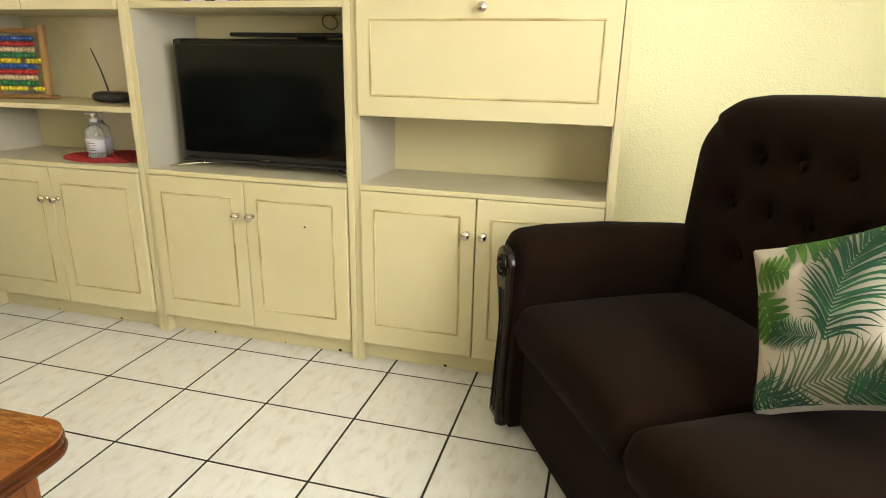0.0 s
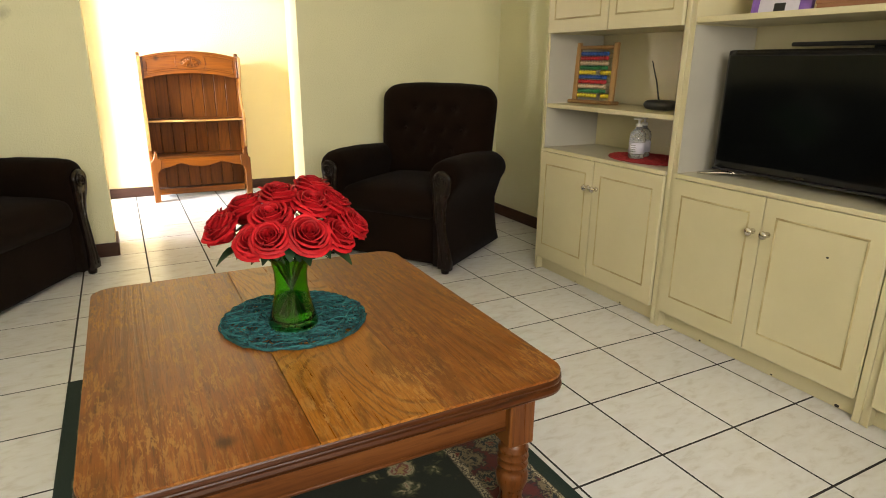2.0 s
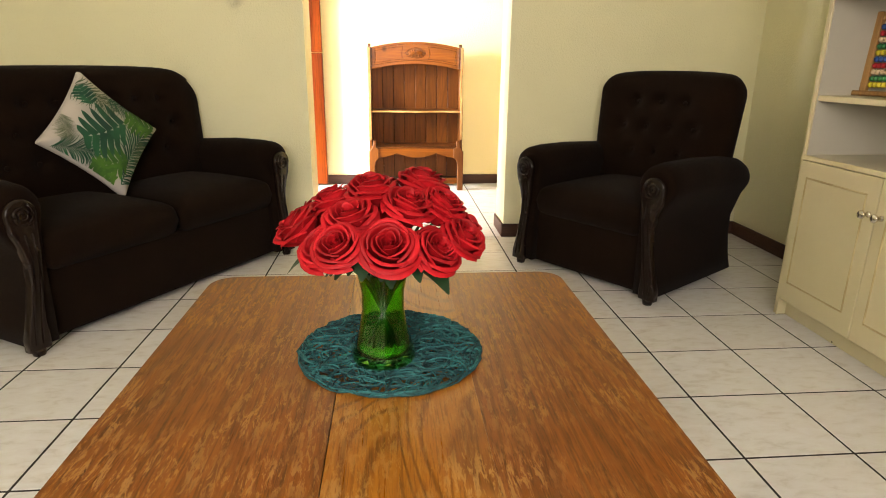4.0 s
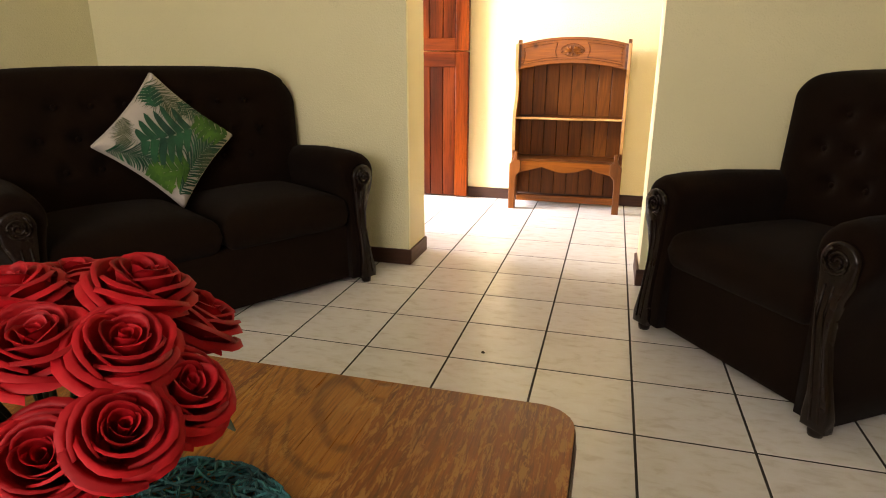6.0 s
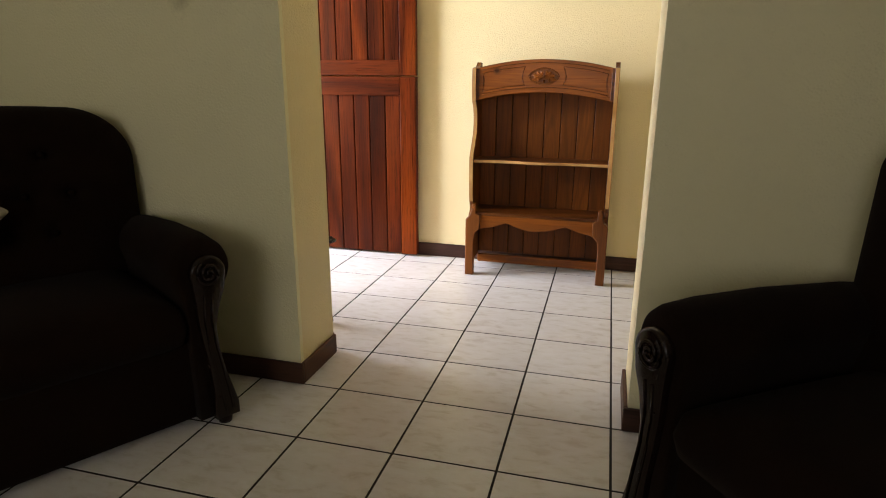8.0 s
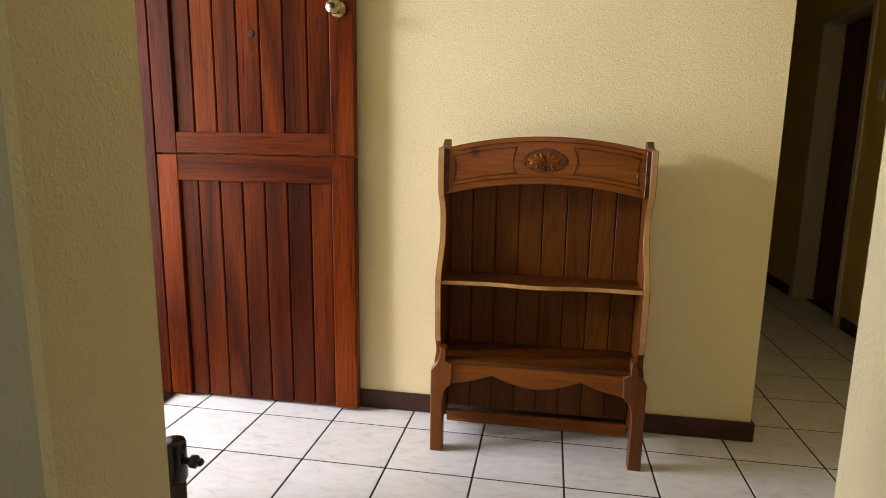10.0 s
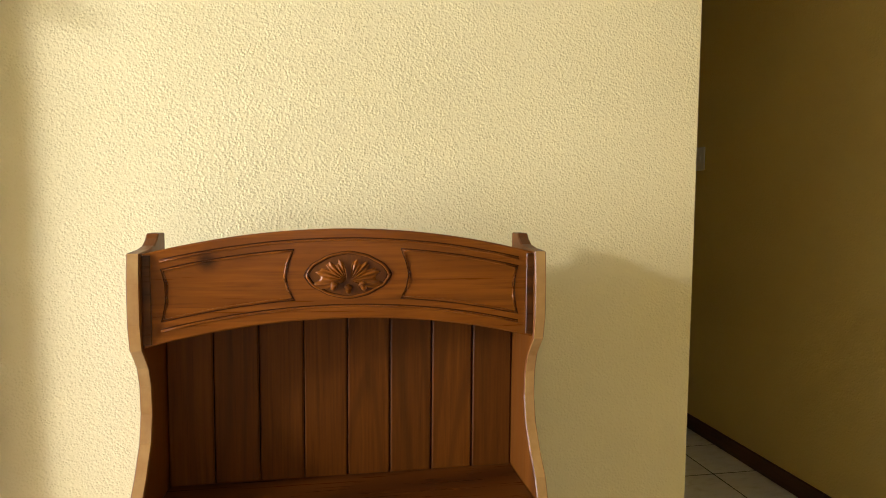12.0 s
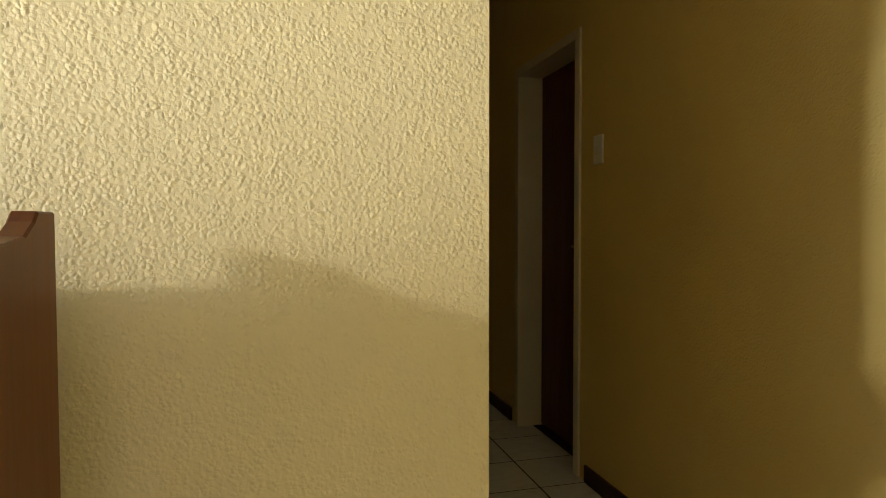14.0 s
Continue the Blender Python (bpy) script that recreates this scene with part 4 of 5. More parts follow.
def soap_bottle(m):
    ob = thing("pump_bottle", "clear plastic pump bottle of sanitiser on a red mat", "bottle", m, "pump bottles on the shelf")
    prof = [(0.0, 0.0), (0.032, 0.0), (0.035, 0.004), (0.035, 0.095), (0.031, 0.112), (0.018, 0.126), (0.013, 0.130), (0.013, 0.138), (0.0, 0.138)]
    part("body", lathe(bmesh.new(), prof, seg=28), M_CLEAR, ob, "clear bottle body", True)
    part("label", lathe(bmesh.new(), [(0.0353, 0.022), (0.0357, 0.022), (0.0357, 0.070), (0.0353, 0.070)], seg=28, closed=True), M_PAPER, ob, "pale wrap-round label", True)
    part("pump", lathe(bmesh.new(), [(0.0, 0.138), (0.014, 0.138), (0.014, 0.150), (0.005, 0.153), (0.005, 0.166), (0.012, 0.168), (0.012, 0.175), (0.0, 0.177)], seg=16), M_WHITE, ob, "white pump head", True)
    part("nozzle", boxed(-0.026, 0.0, -0.005, 0.005, 0.167, 0.175, bevel=0.002), M_WHITE, ob)
    bm = bmesh.new()
    for k in range(4):
        box(bm, -0.012, 0.014 - 0.004 * (k % 2), -0.0366, -0.0358, 0.030 + k * 0.009, 0.032 + k * 0.009)
    part("print", bm, M_LEAF3, ob, "unreadable printed lines")
    return ob


bot = soap_bottle(pose(-0.862, 3.475, 0.664, 0, 0, 20))
copy_thing(bot, pose(-0.900, 3.548, 0.664, 0, 0, -35))


# ---- upholstered seats ----
def seat_suite(name, label, category, m, seats, inner, group, deeper=0.0):
    """A settee or armchair: x to its left hand, y to its back, z up; its front left foot at the origin."""
    deep, W = 0.66 + deeper, inner * seats + 2 * 0.115
    ob = thing(name, label, category, m, group)
    part("base", boxed(0.055, W - 0.055, 0.050, deep, 0.022, 0.285, bevel=0.02, seg=3), M_FABRIC, ob)
    room = (W - 2 * 0.082) / seats
    for i in range(seats):
        cx = 0.082 + room * (i + 0.5)
        bm = pad(bmesh.new(), room - 0.004, 0.575 + deeper, 0.17, 0.035, 30, 28, crown=0.024, power=7)
        part("seat_cushion", shifted(bm, pose(cx, 0.292 + deeper / 2, 0.340, -90, 0, 0)), M_FABRIC, ob, smooth=True)
    # tall padded back, leaning, with button tufts and a bowed top
    bw, bh = W - 0.035, 0.665
    rows = [(0.175, 0), (0.055, 1), (-0.065, 0)]
    step = 0.125
    tufts = []
    for z, odd in rows:
        k = int((bw - 0.22) / step)
        k = k if (k % 2) != odd else k - 1
        tufts += [((j - (k - 1) / 2) * step, z) for j in range(k)]
    lean = pose(W / 2, 0.590 + deeper, 0.622, -6, 0, 0)
    bm = pad(bmesh.new(), bw, bh, 0.20, 0.175 if seats > 1 else 0.095, 72 if seats > 1 else 46, 44, crown=0.03, power=7, tufts=tufts, depth=0.032, spread=0.036, back=0.7)
    flare = 0.075 if seats == 1 else 0.035
    for v in bm.verts:
        u = abs(v.co.x) / (bw / 2)
        if v.co.z > 0:
            v.co.z -= 0.030 * (v.co.z / (bh / 2)) * u ** 3
        v.co.x *= 1 + flare * (v.co.z / bh + 0.3)
        # the sides of the back curl a little forward
        v.co.y -= 0.030 * u ** 4
    part("backrest", shifted(bm, lean), M_FABRIC, ob, "buttoned leaning back pad", True)
    for tx, tz in tufts:
        b = lathe(bmesh.new(), [(0.0, 0.0), (0.011, 0.0), (0.010, 0.004), (0.006, 0.006), (0.0, 0.007)], seg=10)
        y = -(0.10 + 0.026) + 0.039
        part("button", shifted(b, lean @ pose(tx, y, tz, 90, 0, 0)), M_FABRIC, ob, smooth=True)
    # rolled arms, rounded over at the front, with carved wooden fronts let into them
    for s in (0, 1):
        def X(v):
            return v if s == 0 else W - v
        outline = [(-0.012, 0.030), (0.086, 0.030), (0.088, 0.34), (0.100, 0.43)] + arc(0.030, 0.506, 0.086, -25, 205, 20) + [(-0.024, 0.43), (0.010, 0.365), (0.022, 0.29), (0.020, 0.20), (0.006, 0.10)]
        bm = bmesh.new()
        sections = []
        for y, k, dz in ((0.016, 0.74, -0.010), (0.020, 0.86, -0.006), (0.030, 0.95, -0.002), (0.050, 1.0, 0.0), (0.12, 1.02, 0.004), (0.30, 1.02, 0.004), (0.50, 1.0, -0.008), (0.600, 0.97, -0.018), (0.640, 0.90, -0.026), (0.655, 0.78, -0.036)):
            y += deeper * (y > 0.4)
            sections.append([bm.verts.new((X(0.036 + (px - 0.036) * (k if pz > 0.40 else 1 - (1 - k) * 0.25)), y, pz if pz < 0.2 else (0.47 + (pz - 0.47) * k if pz > 0.40 else pz) + dz * (pz > 0.3))) for px, pz in outline])
        n = len(outline)
        for a, b in zip(sections, sections[1:]):
            for i in range(n):
                bm.faces.new((a[i], a[(i + 1) % n], b[(i + 1) % n], b[i]))
        bm.faces.new(sections[0])
        bm.faces.new(sections[-1])
        bmesh.ops.recalc_face_normals(bm, faces=bm.faces[:])
        part("arm", bm, M_FABRIC, ob, "rolled padded arm", True)
        front = [(-0.030, 0.024), (0.044, 0.024), (0.046, 0.060), (0.042, 0.12), (0.048, 0.20), (0.060, 0.28), (0.068, 0.35), (0.070, 0.41), (0.074, 0.46)] + arc(0.026, 0.494, 0.052, -20, 195, 14) + [(-0.018, 0.44), (0.002, 0.39), (0.016, 0.33), (0.014, 0.26), (0.000, 0.18), (-0.018, 0.11), (-0.030, 0.065)]
        face = part("arm_front", prism(bmesh.new(), [(X(px), pz) for px, pz in front], 1, -0.008, 0.034, bevel=0.008, seg=2), M_DARKWOOD, ob, "dark carved wooden arm front", True)
        spiral = []
        for k in range(34):
            a = radians(60 - k * 24)
            r = 0.038 * (1 - k / 38)
            spiral.append((X(0.026 + r * math.cos(a)), -0.010, 0.494 + r * math.sin(a)))
        carve = tube(bmesh.new(), spiral, 0.0048, 6)
        for dx in (-0.012, 0.012):
            tube(carve, [(X(0.004 + dx), -0.009, 0.050), (X(0.012 + dx), -0.009, 0.12), (X(0.024 + dx), -0.009, 0.20), (X(0.037 + dx * 0.9), -0.009, 0.28), (X(0.042 + dx * 0.9), -0.009, 0.35), (X(0.034 + dx), -0.009, 0.43)], 0.0034, 6)
        part("carved_scroll", carve, M_DARKWOOD, face, smooth=True)
    for fx in (0.010, W - 0.010):
        for fy in (0.020, deep - 0.05):
            part("foot", lathe(bmesh.new(), [(0.0, 0.0005), (0.020, 0.0005), (0.022, 0.012), (0.022, 0.034), (0.0, 0.034)], fx if fy < 0.3 else (0.05 if fx < 0.1 else W - 0.05), fy, 14), M_DARKWOOD, ob, smooth=True)
    return ob


def facing(x, y, dx, dy):
    """A pose at x, y whose own x axis points along dx, dy."""
    return pose(x, y, 0, 0, 0, math.degrees(math.atan2(dy, dx)))


# each frame's origin is the foot at the sitter's right-hand side
seat_suite("armchair", "dark brown buttoned armchair with carved wooden arm fronts", "armchair", facing(-2.115, 2.415, 0.82, 0.575), 1, 0.525, "dark brown lounge suite", 0.05)
seat_suite("settee", "dark brown two-seat settee with a leaf print cushion on it", "sofa", pose(0, 0, 0), 2, 0.545, "dark brown lounge suite").matrix_world = facing(-1.175, 0.572, -0.863, 0.504) @ pose(0, 0, 0)
seat_suite("settee", "dark brown two-seat settee beside the wall unit", "sofa", facing(0.851, 3.101, 0.485, -0.874) @ Matrix.Diagonal((1, 1, 1.05, 1)), 2, 0.545, "dark brown lounge suite", 0.04)


def cushion(label, m, size, seed, fronds):
    """A square scatter cushion printed with palm leaves."""
    ob = thing("scatter_cushion", label, "cushion", m, "leaf print cushions")
    w, t, power = size, 0.125, 2.2

    def skin(x, z):
        u, v = min(1, abs(2 * x / w)), min(1, abs(2 * z / w))
        q = max(0.0, 1 - max(u, v) ** power) ** 0.5
        return -(t / 2 * q + 0.0) - 0.0028

    def pinched(bm):
        for v in bm.verts:
            u, k = 2 * v.co.x / w, 2 * v.co.z / w
            v.co.x *= 1 - 0.085 * (1 - k * k)
            v.co.z *= 1 - 0.085 * (1 - u * u)
        return bm
    part("cover", pinched(pad(bmesh.new(), w, w, t, 0.012, 40, 40, power=power)), M_CUSHION, ob, smooth=True)
    rng = random.Random(seed)
    layer = 0.0
    for fx, fz, ang, ln, kind in fronds:
        bm = bmesh.new()
        d, s = Vector((math.cos(radians(ang)), math.sin(radians(ang)))), Vector((-math.sin(radians(ang)), math.cos(radians(ang))))
        # palm fronds carry many fine blades, the broad leaves a few wide lobes
        k, wide, spread = ((6, 0.066, 0.46), (28, 0.0120, 0.42), (26, 0.0095, 0.38), (6, 0.066, 0.48))[kind]
        for i in range(k):
            u = (i + 0.5) / k
            root = Vector((fx, fz)) + d * ln * u * (0.86 if kind in (0, 3) else 1.0) + s * 0.10 * ln * math.sin(u * 2.2)
            reach = ln * spread * math.sin(math.pi * (0.22 + 0.72 * u)) ** 0.7 * rng.uniform(0.85, 1.1)
            for sd in (-1, 1):
                tip = root + d * reach * (0.35 if kind in (0, 3) else 0.55 + 0.5 * u) + s * sd * reach
                side = (tip - root).normalized()
                side = Vector((-side.y, side.x)) * ln * wide
                droop = rng.uniform(0.02, 0.22) if kind in (1, 2) else 0.06
                prev = None
                for q in range(8):
                    f = q / 7
                    c = root.lerp(tip, f) + d * reach * (droop * math.sin(f * math.pi) - (droop * 1.2 * f ** 3 if kind in (1, 2) else 0.0))
                    hw = side * ((1.0 - f ** 4) ** 0.5 * (1.0 - 0.34 * f) + 0.02 if kind in (0, 3) else math.sin(math.pi * min(0.985, 0.22 + 0.78 * f)) ** 0.8)
                    row = []
                    for p in (c - hw, c, c + hw):
                        x, z = max(-w * 0.485, min(w * 0.485, p.x)), max(-w * 0.485, min(w * 0.485, p.y))
                        row.append(bm.verts.new((x, skin(x, z) - layer, z)))
                    if prev:
                        for a in (0, 1):
                            bm.faces.new((prev[a], prev[a + 1], row[a + 1], row[a]))
                    prev = row
        layer += 0.0003
        bmesh.ops.recalc_face_normals(bm, faces=bm.faces[:])
        part("leaf_print", pinched(bm), (M_LEAF1, M_LEAF2, M_LEAF3, M_LEAF2)[kind], ob, ("bright green", "deep green", "grey-green", "deep green broad")[kind] + " printed palm leaf", True)




def on_corner(*leaves):
    """Leaves laid out on a cushion that stands on its corner, turned to its own sides."""
    c = math.cos(radians(45))
    return [(x * c - z * c, x * c + z * c, ang + 45, ln, kind) for x, z, ang, ln, kind in leaves]


FR_A = on_corner((-0.09, 0.250, -50, 0.22, 2), (0.06, 0.150, -40, 0.16, 1), (-0.250, -0.030, -28, 0.18, 1), (-0.02, -0.235, 40, 0.30, 1), (0.09, -0.215, 55, 0.15, 2), (-0.16, 0.110, -110, 0.12, 2), (0.05, -0.130, 178, 0.19, 0), (0.095, 0.035, 186, 0.26, 3), (0.245, -0.010, 146, 0.17, 0), (-0.03, 0.130, 95, 0.10, 3), (-0.115, -0.115, -65, 0.13, 0))
FR_B = [(-0.16, -0.16, 5, 0.24, 2), (0.16, 0.02, 100, 0.15, 2), (-0.15, 0.06, -75, 0.12, 0), (-0.15, 0.09, -5, 0.09, 0), (-0.09, 0.150, 0, 0.13, 0), (0.05, 0.155, 10, 0.13, 0), (-0.01, -0.06, 62, 0.22, 1), (-0.02, -0.05, 160, 0.09, 1), (-0.165, -0.12, -40, 0.13, 1), (0.10, -0.13, 20, 0.12, 0), (0.0, -0.155, 0, 0.13, 1)]
SETTEE_YAW = math.degrees(math.atan2(0.504, -0.863))
cushion("white cushion with green palm leaf print standing on its corner", pose(-1.935, 0.535, 0.665, 0, 0, SETTEE_YAW) @ pose(0, 0, 0, -19, 0, 0) @ pose(0, 0, 0, 0, 45, 0), 0.40, 2, FR_A)
cushion("white cushion with green palm leaf print against the settee back", facing(0.851, 3.101, 0.485, -0.874) @ pose(0.769, 0.355, 0.643, -29.5, -27, 22), 0.335, 5, FR_B)


# ---- rug, coffee table and what stands on it ----
RX0, RX1, RY0, RY1 = -1.06, 0.72, 1.17, 2.36
rug = part("rug", shifted(boxed(-(RX1 - RX0) / 2, (RX1 - RX0) / 2, -(RY1 - RY0) / 2, (RY1 - RY0) / 2, 0.0006, 0.010, bevel=0.004), Matrix()), rug_material((RX1 - RX0) / 2, (RY1 - RY0) / 2))
rug.location = ((RX0 + RX1) / 2, (RY0 + RY1) / 2, 0.0)
tagged(rug, "dark green patterned rug with a cream floral border", "rug")


def rounded(x0, x1, y0, y1, r, n=8):
    out = []
    for cx, cy, a in ((x1 - r, y1 - r, 0), (x0 + r, y1 - r, 90), (x0 + r, y0 + r, 180), (x1 - r, y0 + r, 270)):
        out += arc(cx, cy, r, a, a + 90, n)
    return out


def coffee_table():
    x0, x1, y0, y1, zt, z_floor = -0.778, 0.234, 1.303, 2.239, 0.418, 0.010
    cx, cy = (x0 + x1) / 2, (y0 + y1) / 2
    ob = thing("coffee_table", "worn oak coffee table with turned legs standing on the rug", "coffee table", pose(cx, cy, 0))
    a, b = (x1 - x0) / 2, (y1 - y0) / 2
    # top boards run along x; the outer two carry the rounded corners
    cuts = [-b, 1.432 - cy, 1.560 - cy, 1.679 - cy, 1.787 - cy, 1.925 - cy, 2.09 - cy, b]
    r = 0.062
    for lo, hi in zip(cuts, cuts[1:]):
        e = 0.00008
        gap_lo, gap_hi = (0.0009 if abs(v + cy - 1.679) < 0.001 else e for v in (lo, hi))
        xa, xb = -a, a
        if lo == -b:
            out = [(xb, hi - e), (xa, hi - e)] + arc(xa + r, lo + r, r, 180, 270, 8) + arc(xb - r, lo + r, r, 270, 360, 8)
        elif hi == b:
            out = [(xa, lo + e), (xb, lo + e)] + arc(xb - r, hi - r, r, 0, 90, 8) + arc(xa + r, hi - r, r, 90, 180, 8)
        else:
            out = [(xa, lo + gap_lo), (xb, lo + gap_lo), (xb, hi - gap_hi), (xa, hi - gap_hi)]
        part("top_board", prism(bmesh.new(), out, 2, zt - 0.006, zt), M_OAK_GOLD if 1.66 < lo + cy < 1.90 else M_OAK, ob)
    # moulded edge below the boards
    prof = [(0.0, -0.0063), (0.002, -0.009), (0.003, -0.015), (0.001, -0.020), (-0.003, -0.0225), (-0.001, -0.025), (0.003, -0.027), (0.005, -0.033), (0.003, -0.040), (-0.004, -0.046), (-0.022, -0.050)]
    bm = bmesh.new()
    rings = [[bm.verts.new((px, py, zt + dz)) for px, py in rounded(-a - o, a + o, -b - o, b + o, r + o)] for o, dz in prof]
    n = len(rings[0])
    for p, q in zip(rings, rings[1:]):
        for i in range(n):
            bm.faces.new((p[i], q[i], q[(i + 1) % n], p[(i + 1) % n]))
    bm.faces.new(rings[0])
    bm.faces.new(rings[-1][::-1])
    bmesh.ops.recalc_face_normals(bm, faces=bm.faces[:])
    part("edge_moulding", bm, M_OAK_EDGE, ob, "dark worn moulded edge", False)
    i = 0.085
    for s in (-1, 1):
        part("apron", boxed(-a + i + 0.03, a - i - 0.03, s * (b - i) - 0.011, s * (b - i) + 0.011, zt - 0.152, zt - 0.050, bevel=0.003), M_OAK_X, ob)
        part("apron", boxed(s * (a - i) - 0.011, s * (a - i) + 0.011, -b + i + 0.03, b - i - 0.03, zt - 0.152, zt - 0.050, bevel=0.003), M_OAK_Y, ob)
    for s in (-1, 1):
        part("apron_bead", tube(bmesh.new(), [(-a + i + 0.034, s * (b - i + 0.011), zt - 0.147), (a - i - 0.034, s * (b - i + 0.011), zt - 0.147)], 0.0045, 8), M_OAK_X, ob, smooth=True)
        part("apron_bead", tube(bmesh.new(), [(s * (a - i + 0.011), -b + i + 0.034, zt - 0.147), (s * (a - i + 0.011), b - i - 0.034, zt - 0.147)], 0.0045, 8), M_OAK_Y, ob, smooth=True)
    turned = [(0.0, 0.0), (0.020, 0.0), (0.026, 0.006), (0.028, 0.018), (0.022, 0.030), (0.019, 0.040), (0.027, 0.050), (0.029, 0.060), (0.024, 0.072), (0.026, 0.10), (0.034, 0.130), (0.036, 0.150), (0.033, 0.166),
              (0.027, 0.176), (0.033, 0.184), (0.034, 0.192), (0.027, 0.200), (0.033, 0.208), (0.034, 0.216), (0.027, 0.224), (0.033, 0.232), (0.033, 0.240), (0.028, 0.248), (0.028, 0.262), (0.0, 0.262)]
    for sx in (-1, 1):
        for sy in (-1, 1):
            leg = lathe(bmesh.new(), [(rr * 1.08, z_floor + z * 0.83) for rr, z in turned], sx * (a - i), sy * (b - i), 24)
            lg = part("leg", leg, M_OAK_Z, ob, "turned oak leg", True)
            part("leg_block", boxed(sx * (a - i) - 0.033, sx * (a - i) + 0.033, sy * (b - i) - 0.033, sy * (b - i) + 0.033, z_floor + 0.2174, zt - 0.050, bevel=0.004), M_OAK_Z, lg)
    return zt


TABLE_Z = coffee_table()
VX, VY = -0.268, 1.762
woven_mat("placemat", "round teal woven twine placemat on the coffee table", pose(-0.312, 1.775, TABLE_Z), 0.183, 640, M_TEAL, 1, 0.0020, 0.0115)


def vase_and_roses():
    z = TABLE_Z + 0.0085
    vase = thing("glass_vase", "waisted green glass vase on the teal placemat", "vase", pose(VX, VY, z))
    outer = [(0.050, 0.0), (0.060, 0.004), (0.0615, 0.012), (0.054, 0.035), (0.045, 0.070), (0.0395, 0.105), (0.040, 0.140), (0.047, 0.175), (0.054, 0.197)]
    inner = [(0.051, 0.197), (0.044, 0.175), (0.037, 0.140), (0.0365, 0.105), (0.042, 0.070), (0.050, 0.035), (0.052, 0.022), (0.040, 0.016), (0.0, 0.015)]
    part("glass_body", lathe(bmesh.new(), [(0.0, 0.002)] + outer + inner, seg=40), M_VASE, vase, smooth=True)
    ob = thing("rose_bouquet", "bunch of red silk roses in a green glass vase", "flowers", pose(VX, VY, z))
    rng = random.Random(11)
    size = 0.86
    heads = [(0.135, 0.012, 0.262, 0.053), (0.085, -0.085, 0.250, 0.048), (0.095, 0.085, 0.244, 0.047), (0.065, -0.045, 0.295, 0.049), (0.00, 0.135, 0.258, 0.047), (-0.005, -0.138, 0.262, 0.047), (0.045, 0.045, 0.312, 0.048), (0.02, 0.100, 0.305, 0.048),
             (-0.035, -0.080, 0.305, 0.047), (-0.045, 0.070, 0.335, 0.050), (-0.055, -0.010, 0.325, 0.048), (-0.105, -0.070, 0.275, 0.047), (-0.10, 0.085, 0.280, 0.048), (-0.135, 0.005, 0.262, 0.047), (0.005, -0.015, 0.335, 0.046), (0.065, 0.128, 0.258, 0.046), (-0.070, -0.128, 0.262, 0.046), (0.125, -0.062, 0.262, 0.045)]
    for hx, hy, hz, hr in heads:
        hx, hy, hz, hr = hx, hy * 1.12, hz + 0.004, hr * size
        root = Vector((0, 0, 0.13))
        out = (Vector((hx, hy, hz)) - root).normalized()
        out = (out + Vector((0.10, 0, 0.22))).normalized()
        bm = bmesh.new()
        # layers from the bud outward: radius, petals, rim height, outward lip
        petals = [(0.12, 2, 0.48, 0.02), (0.25, 3, 0.54, 0.04), (0.41, 3, 0.57, 0.07), (0.60, 3, 0.52, 0.12), (0.79, 4, 0.42, 0.17), (0.93, 4, 0.22, 0.22), (0.98, 4, -0.05, 0.24)]
        for li, (rad, cnt, high, lip) in enumerate(petals):
            ph = rng.uniform(0, 6.28)
            for k in range(cnt):
                a0 = ph + 2 * math.pi * k / cnt + rng.uniform(-0.18, 0.18)
                span = 2 * math.pi / cnt * 0.70
                size_k = rad * rng.uniform(0.94, 1.07)
                up, wave = high + rng.uniform(-0.06, 0.06), rng.uniform(0, 6.28)
                prev = None
                for v in range(8):
                    fv = v / 7
                    q = max(0.0, fv - 0.70) / 0.30
                    row = []
                    for u in range(9):
                        fu = u / 8 * 2 - 1
                        a = a0 + fu * span
                        edge = 1 - 0.20 * abs(fu) ** 2.5
                        reach = size_k * (0.30 + 0.70 * math.sin(min(1.0, fv * 1.3) * math.pi / 2)) * (1 + 0.10 * fu) + lip * q ** 1.6 * (1 - 0.45 * abs(fu)) + 0.022 * math.sin(4 * fu + wave) * fv
                        zz = -0.95 + (up + 0.95) * math.sin(fv * math.pi / 2) * edge - lip * 0.75 * q ** 2 + 0.03 * math.sin(5 * fu + wave) * q
                        row.append(bm.verts.new((hr * reach * math.cos(a), hr * reach * math.sin(a), hr * zz)))
                    if prev:
                        for u in range(8):
                            bm.faces.new((prev[u], prev[u + 1], row[u + 1], row[u]))
                    prev = row
        m = Matrix.Translation((hx, hy, hz)) @ out.to_track_quat("Z", "Y").to_matrix().to_4x4()
        rose = part("rose", shifted(bm, m), M_ROSE, ob, smooth=True)
        base = Vector((hx, hy, hz)) - out * hr * 0.90
        rim = Vector((base.x * 0.24, base.y * 0.24, 0.160))
        foot = Vector((-hx * 0.20, -hy * 0.20, 0.030))
        part("stem", tube(bmesh.new(), [foot, foot.lerp(rim, 0.6), rim, rim.lerp(base, 0.6) + Vector((0, 0, 0.008)), base], 0.003, 6), M_STEM, ob, smooth=True)
    for k in range(30):
        a = k * 2.4
        r0, ln = rng.uniform(0.030, 0.10), rng.uniform(0.055, 0.080)
        d = Vector((math.cos(a), math.sin(a), 0))
        s = Vector((-d.y, d.x, 0))
        p0 = Vector((0, 0, rng.uniform(0.202, 0.238))) + d * r0
        bm, prev = bmesh.new(), None
        for i in range(8):
            f = i / 7
            w = 0.025 * math.sin(math.pi * min(0.985, 0.06 + 0.94 * f)) ** 0.8
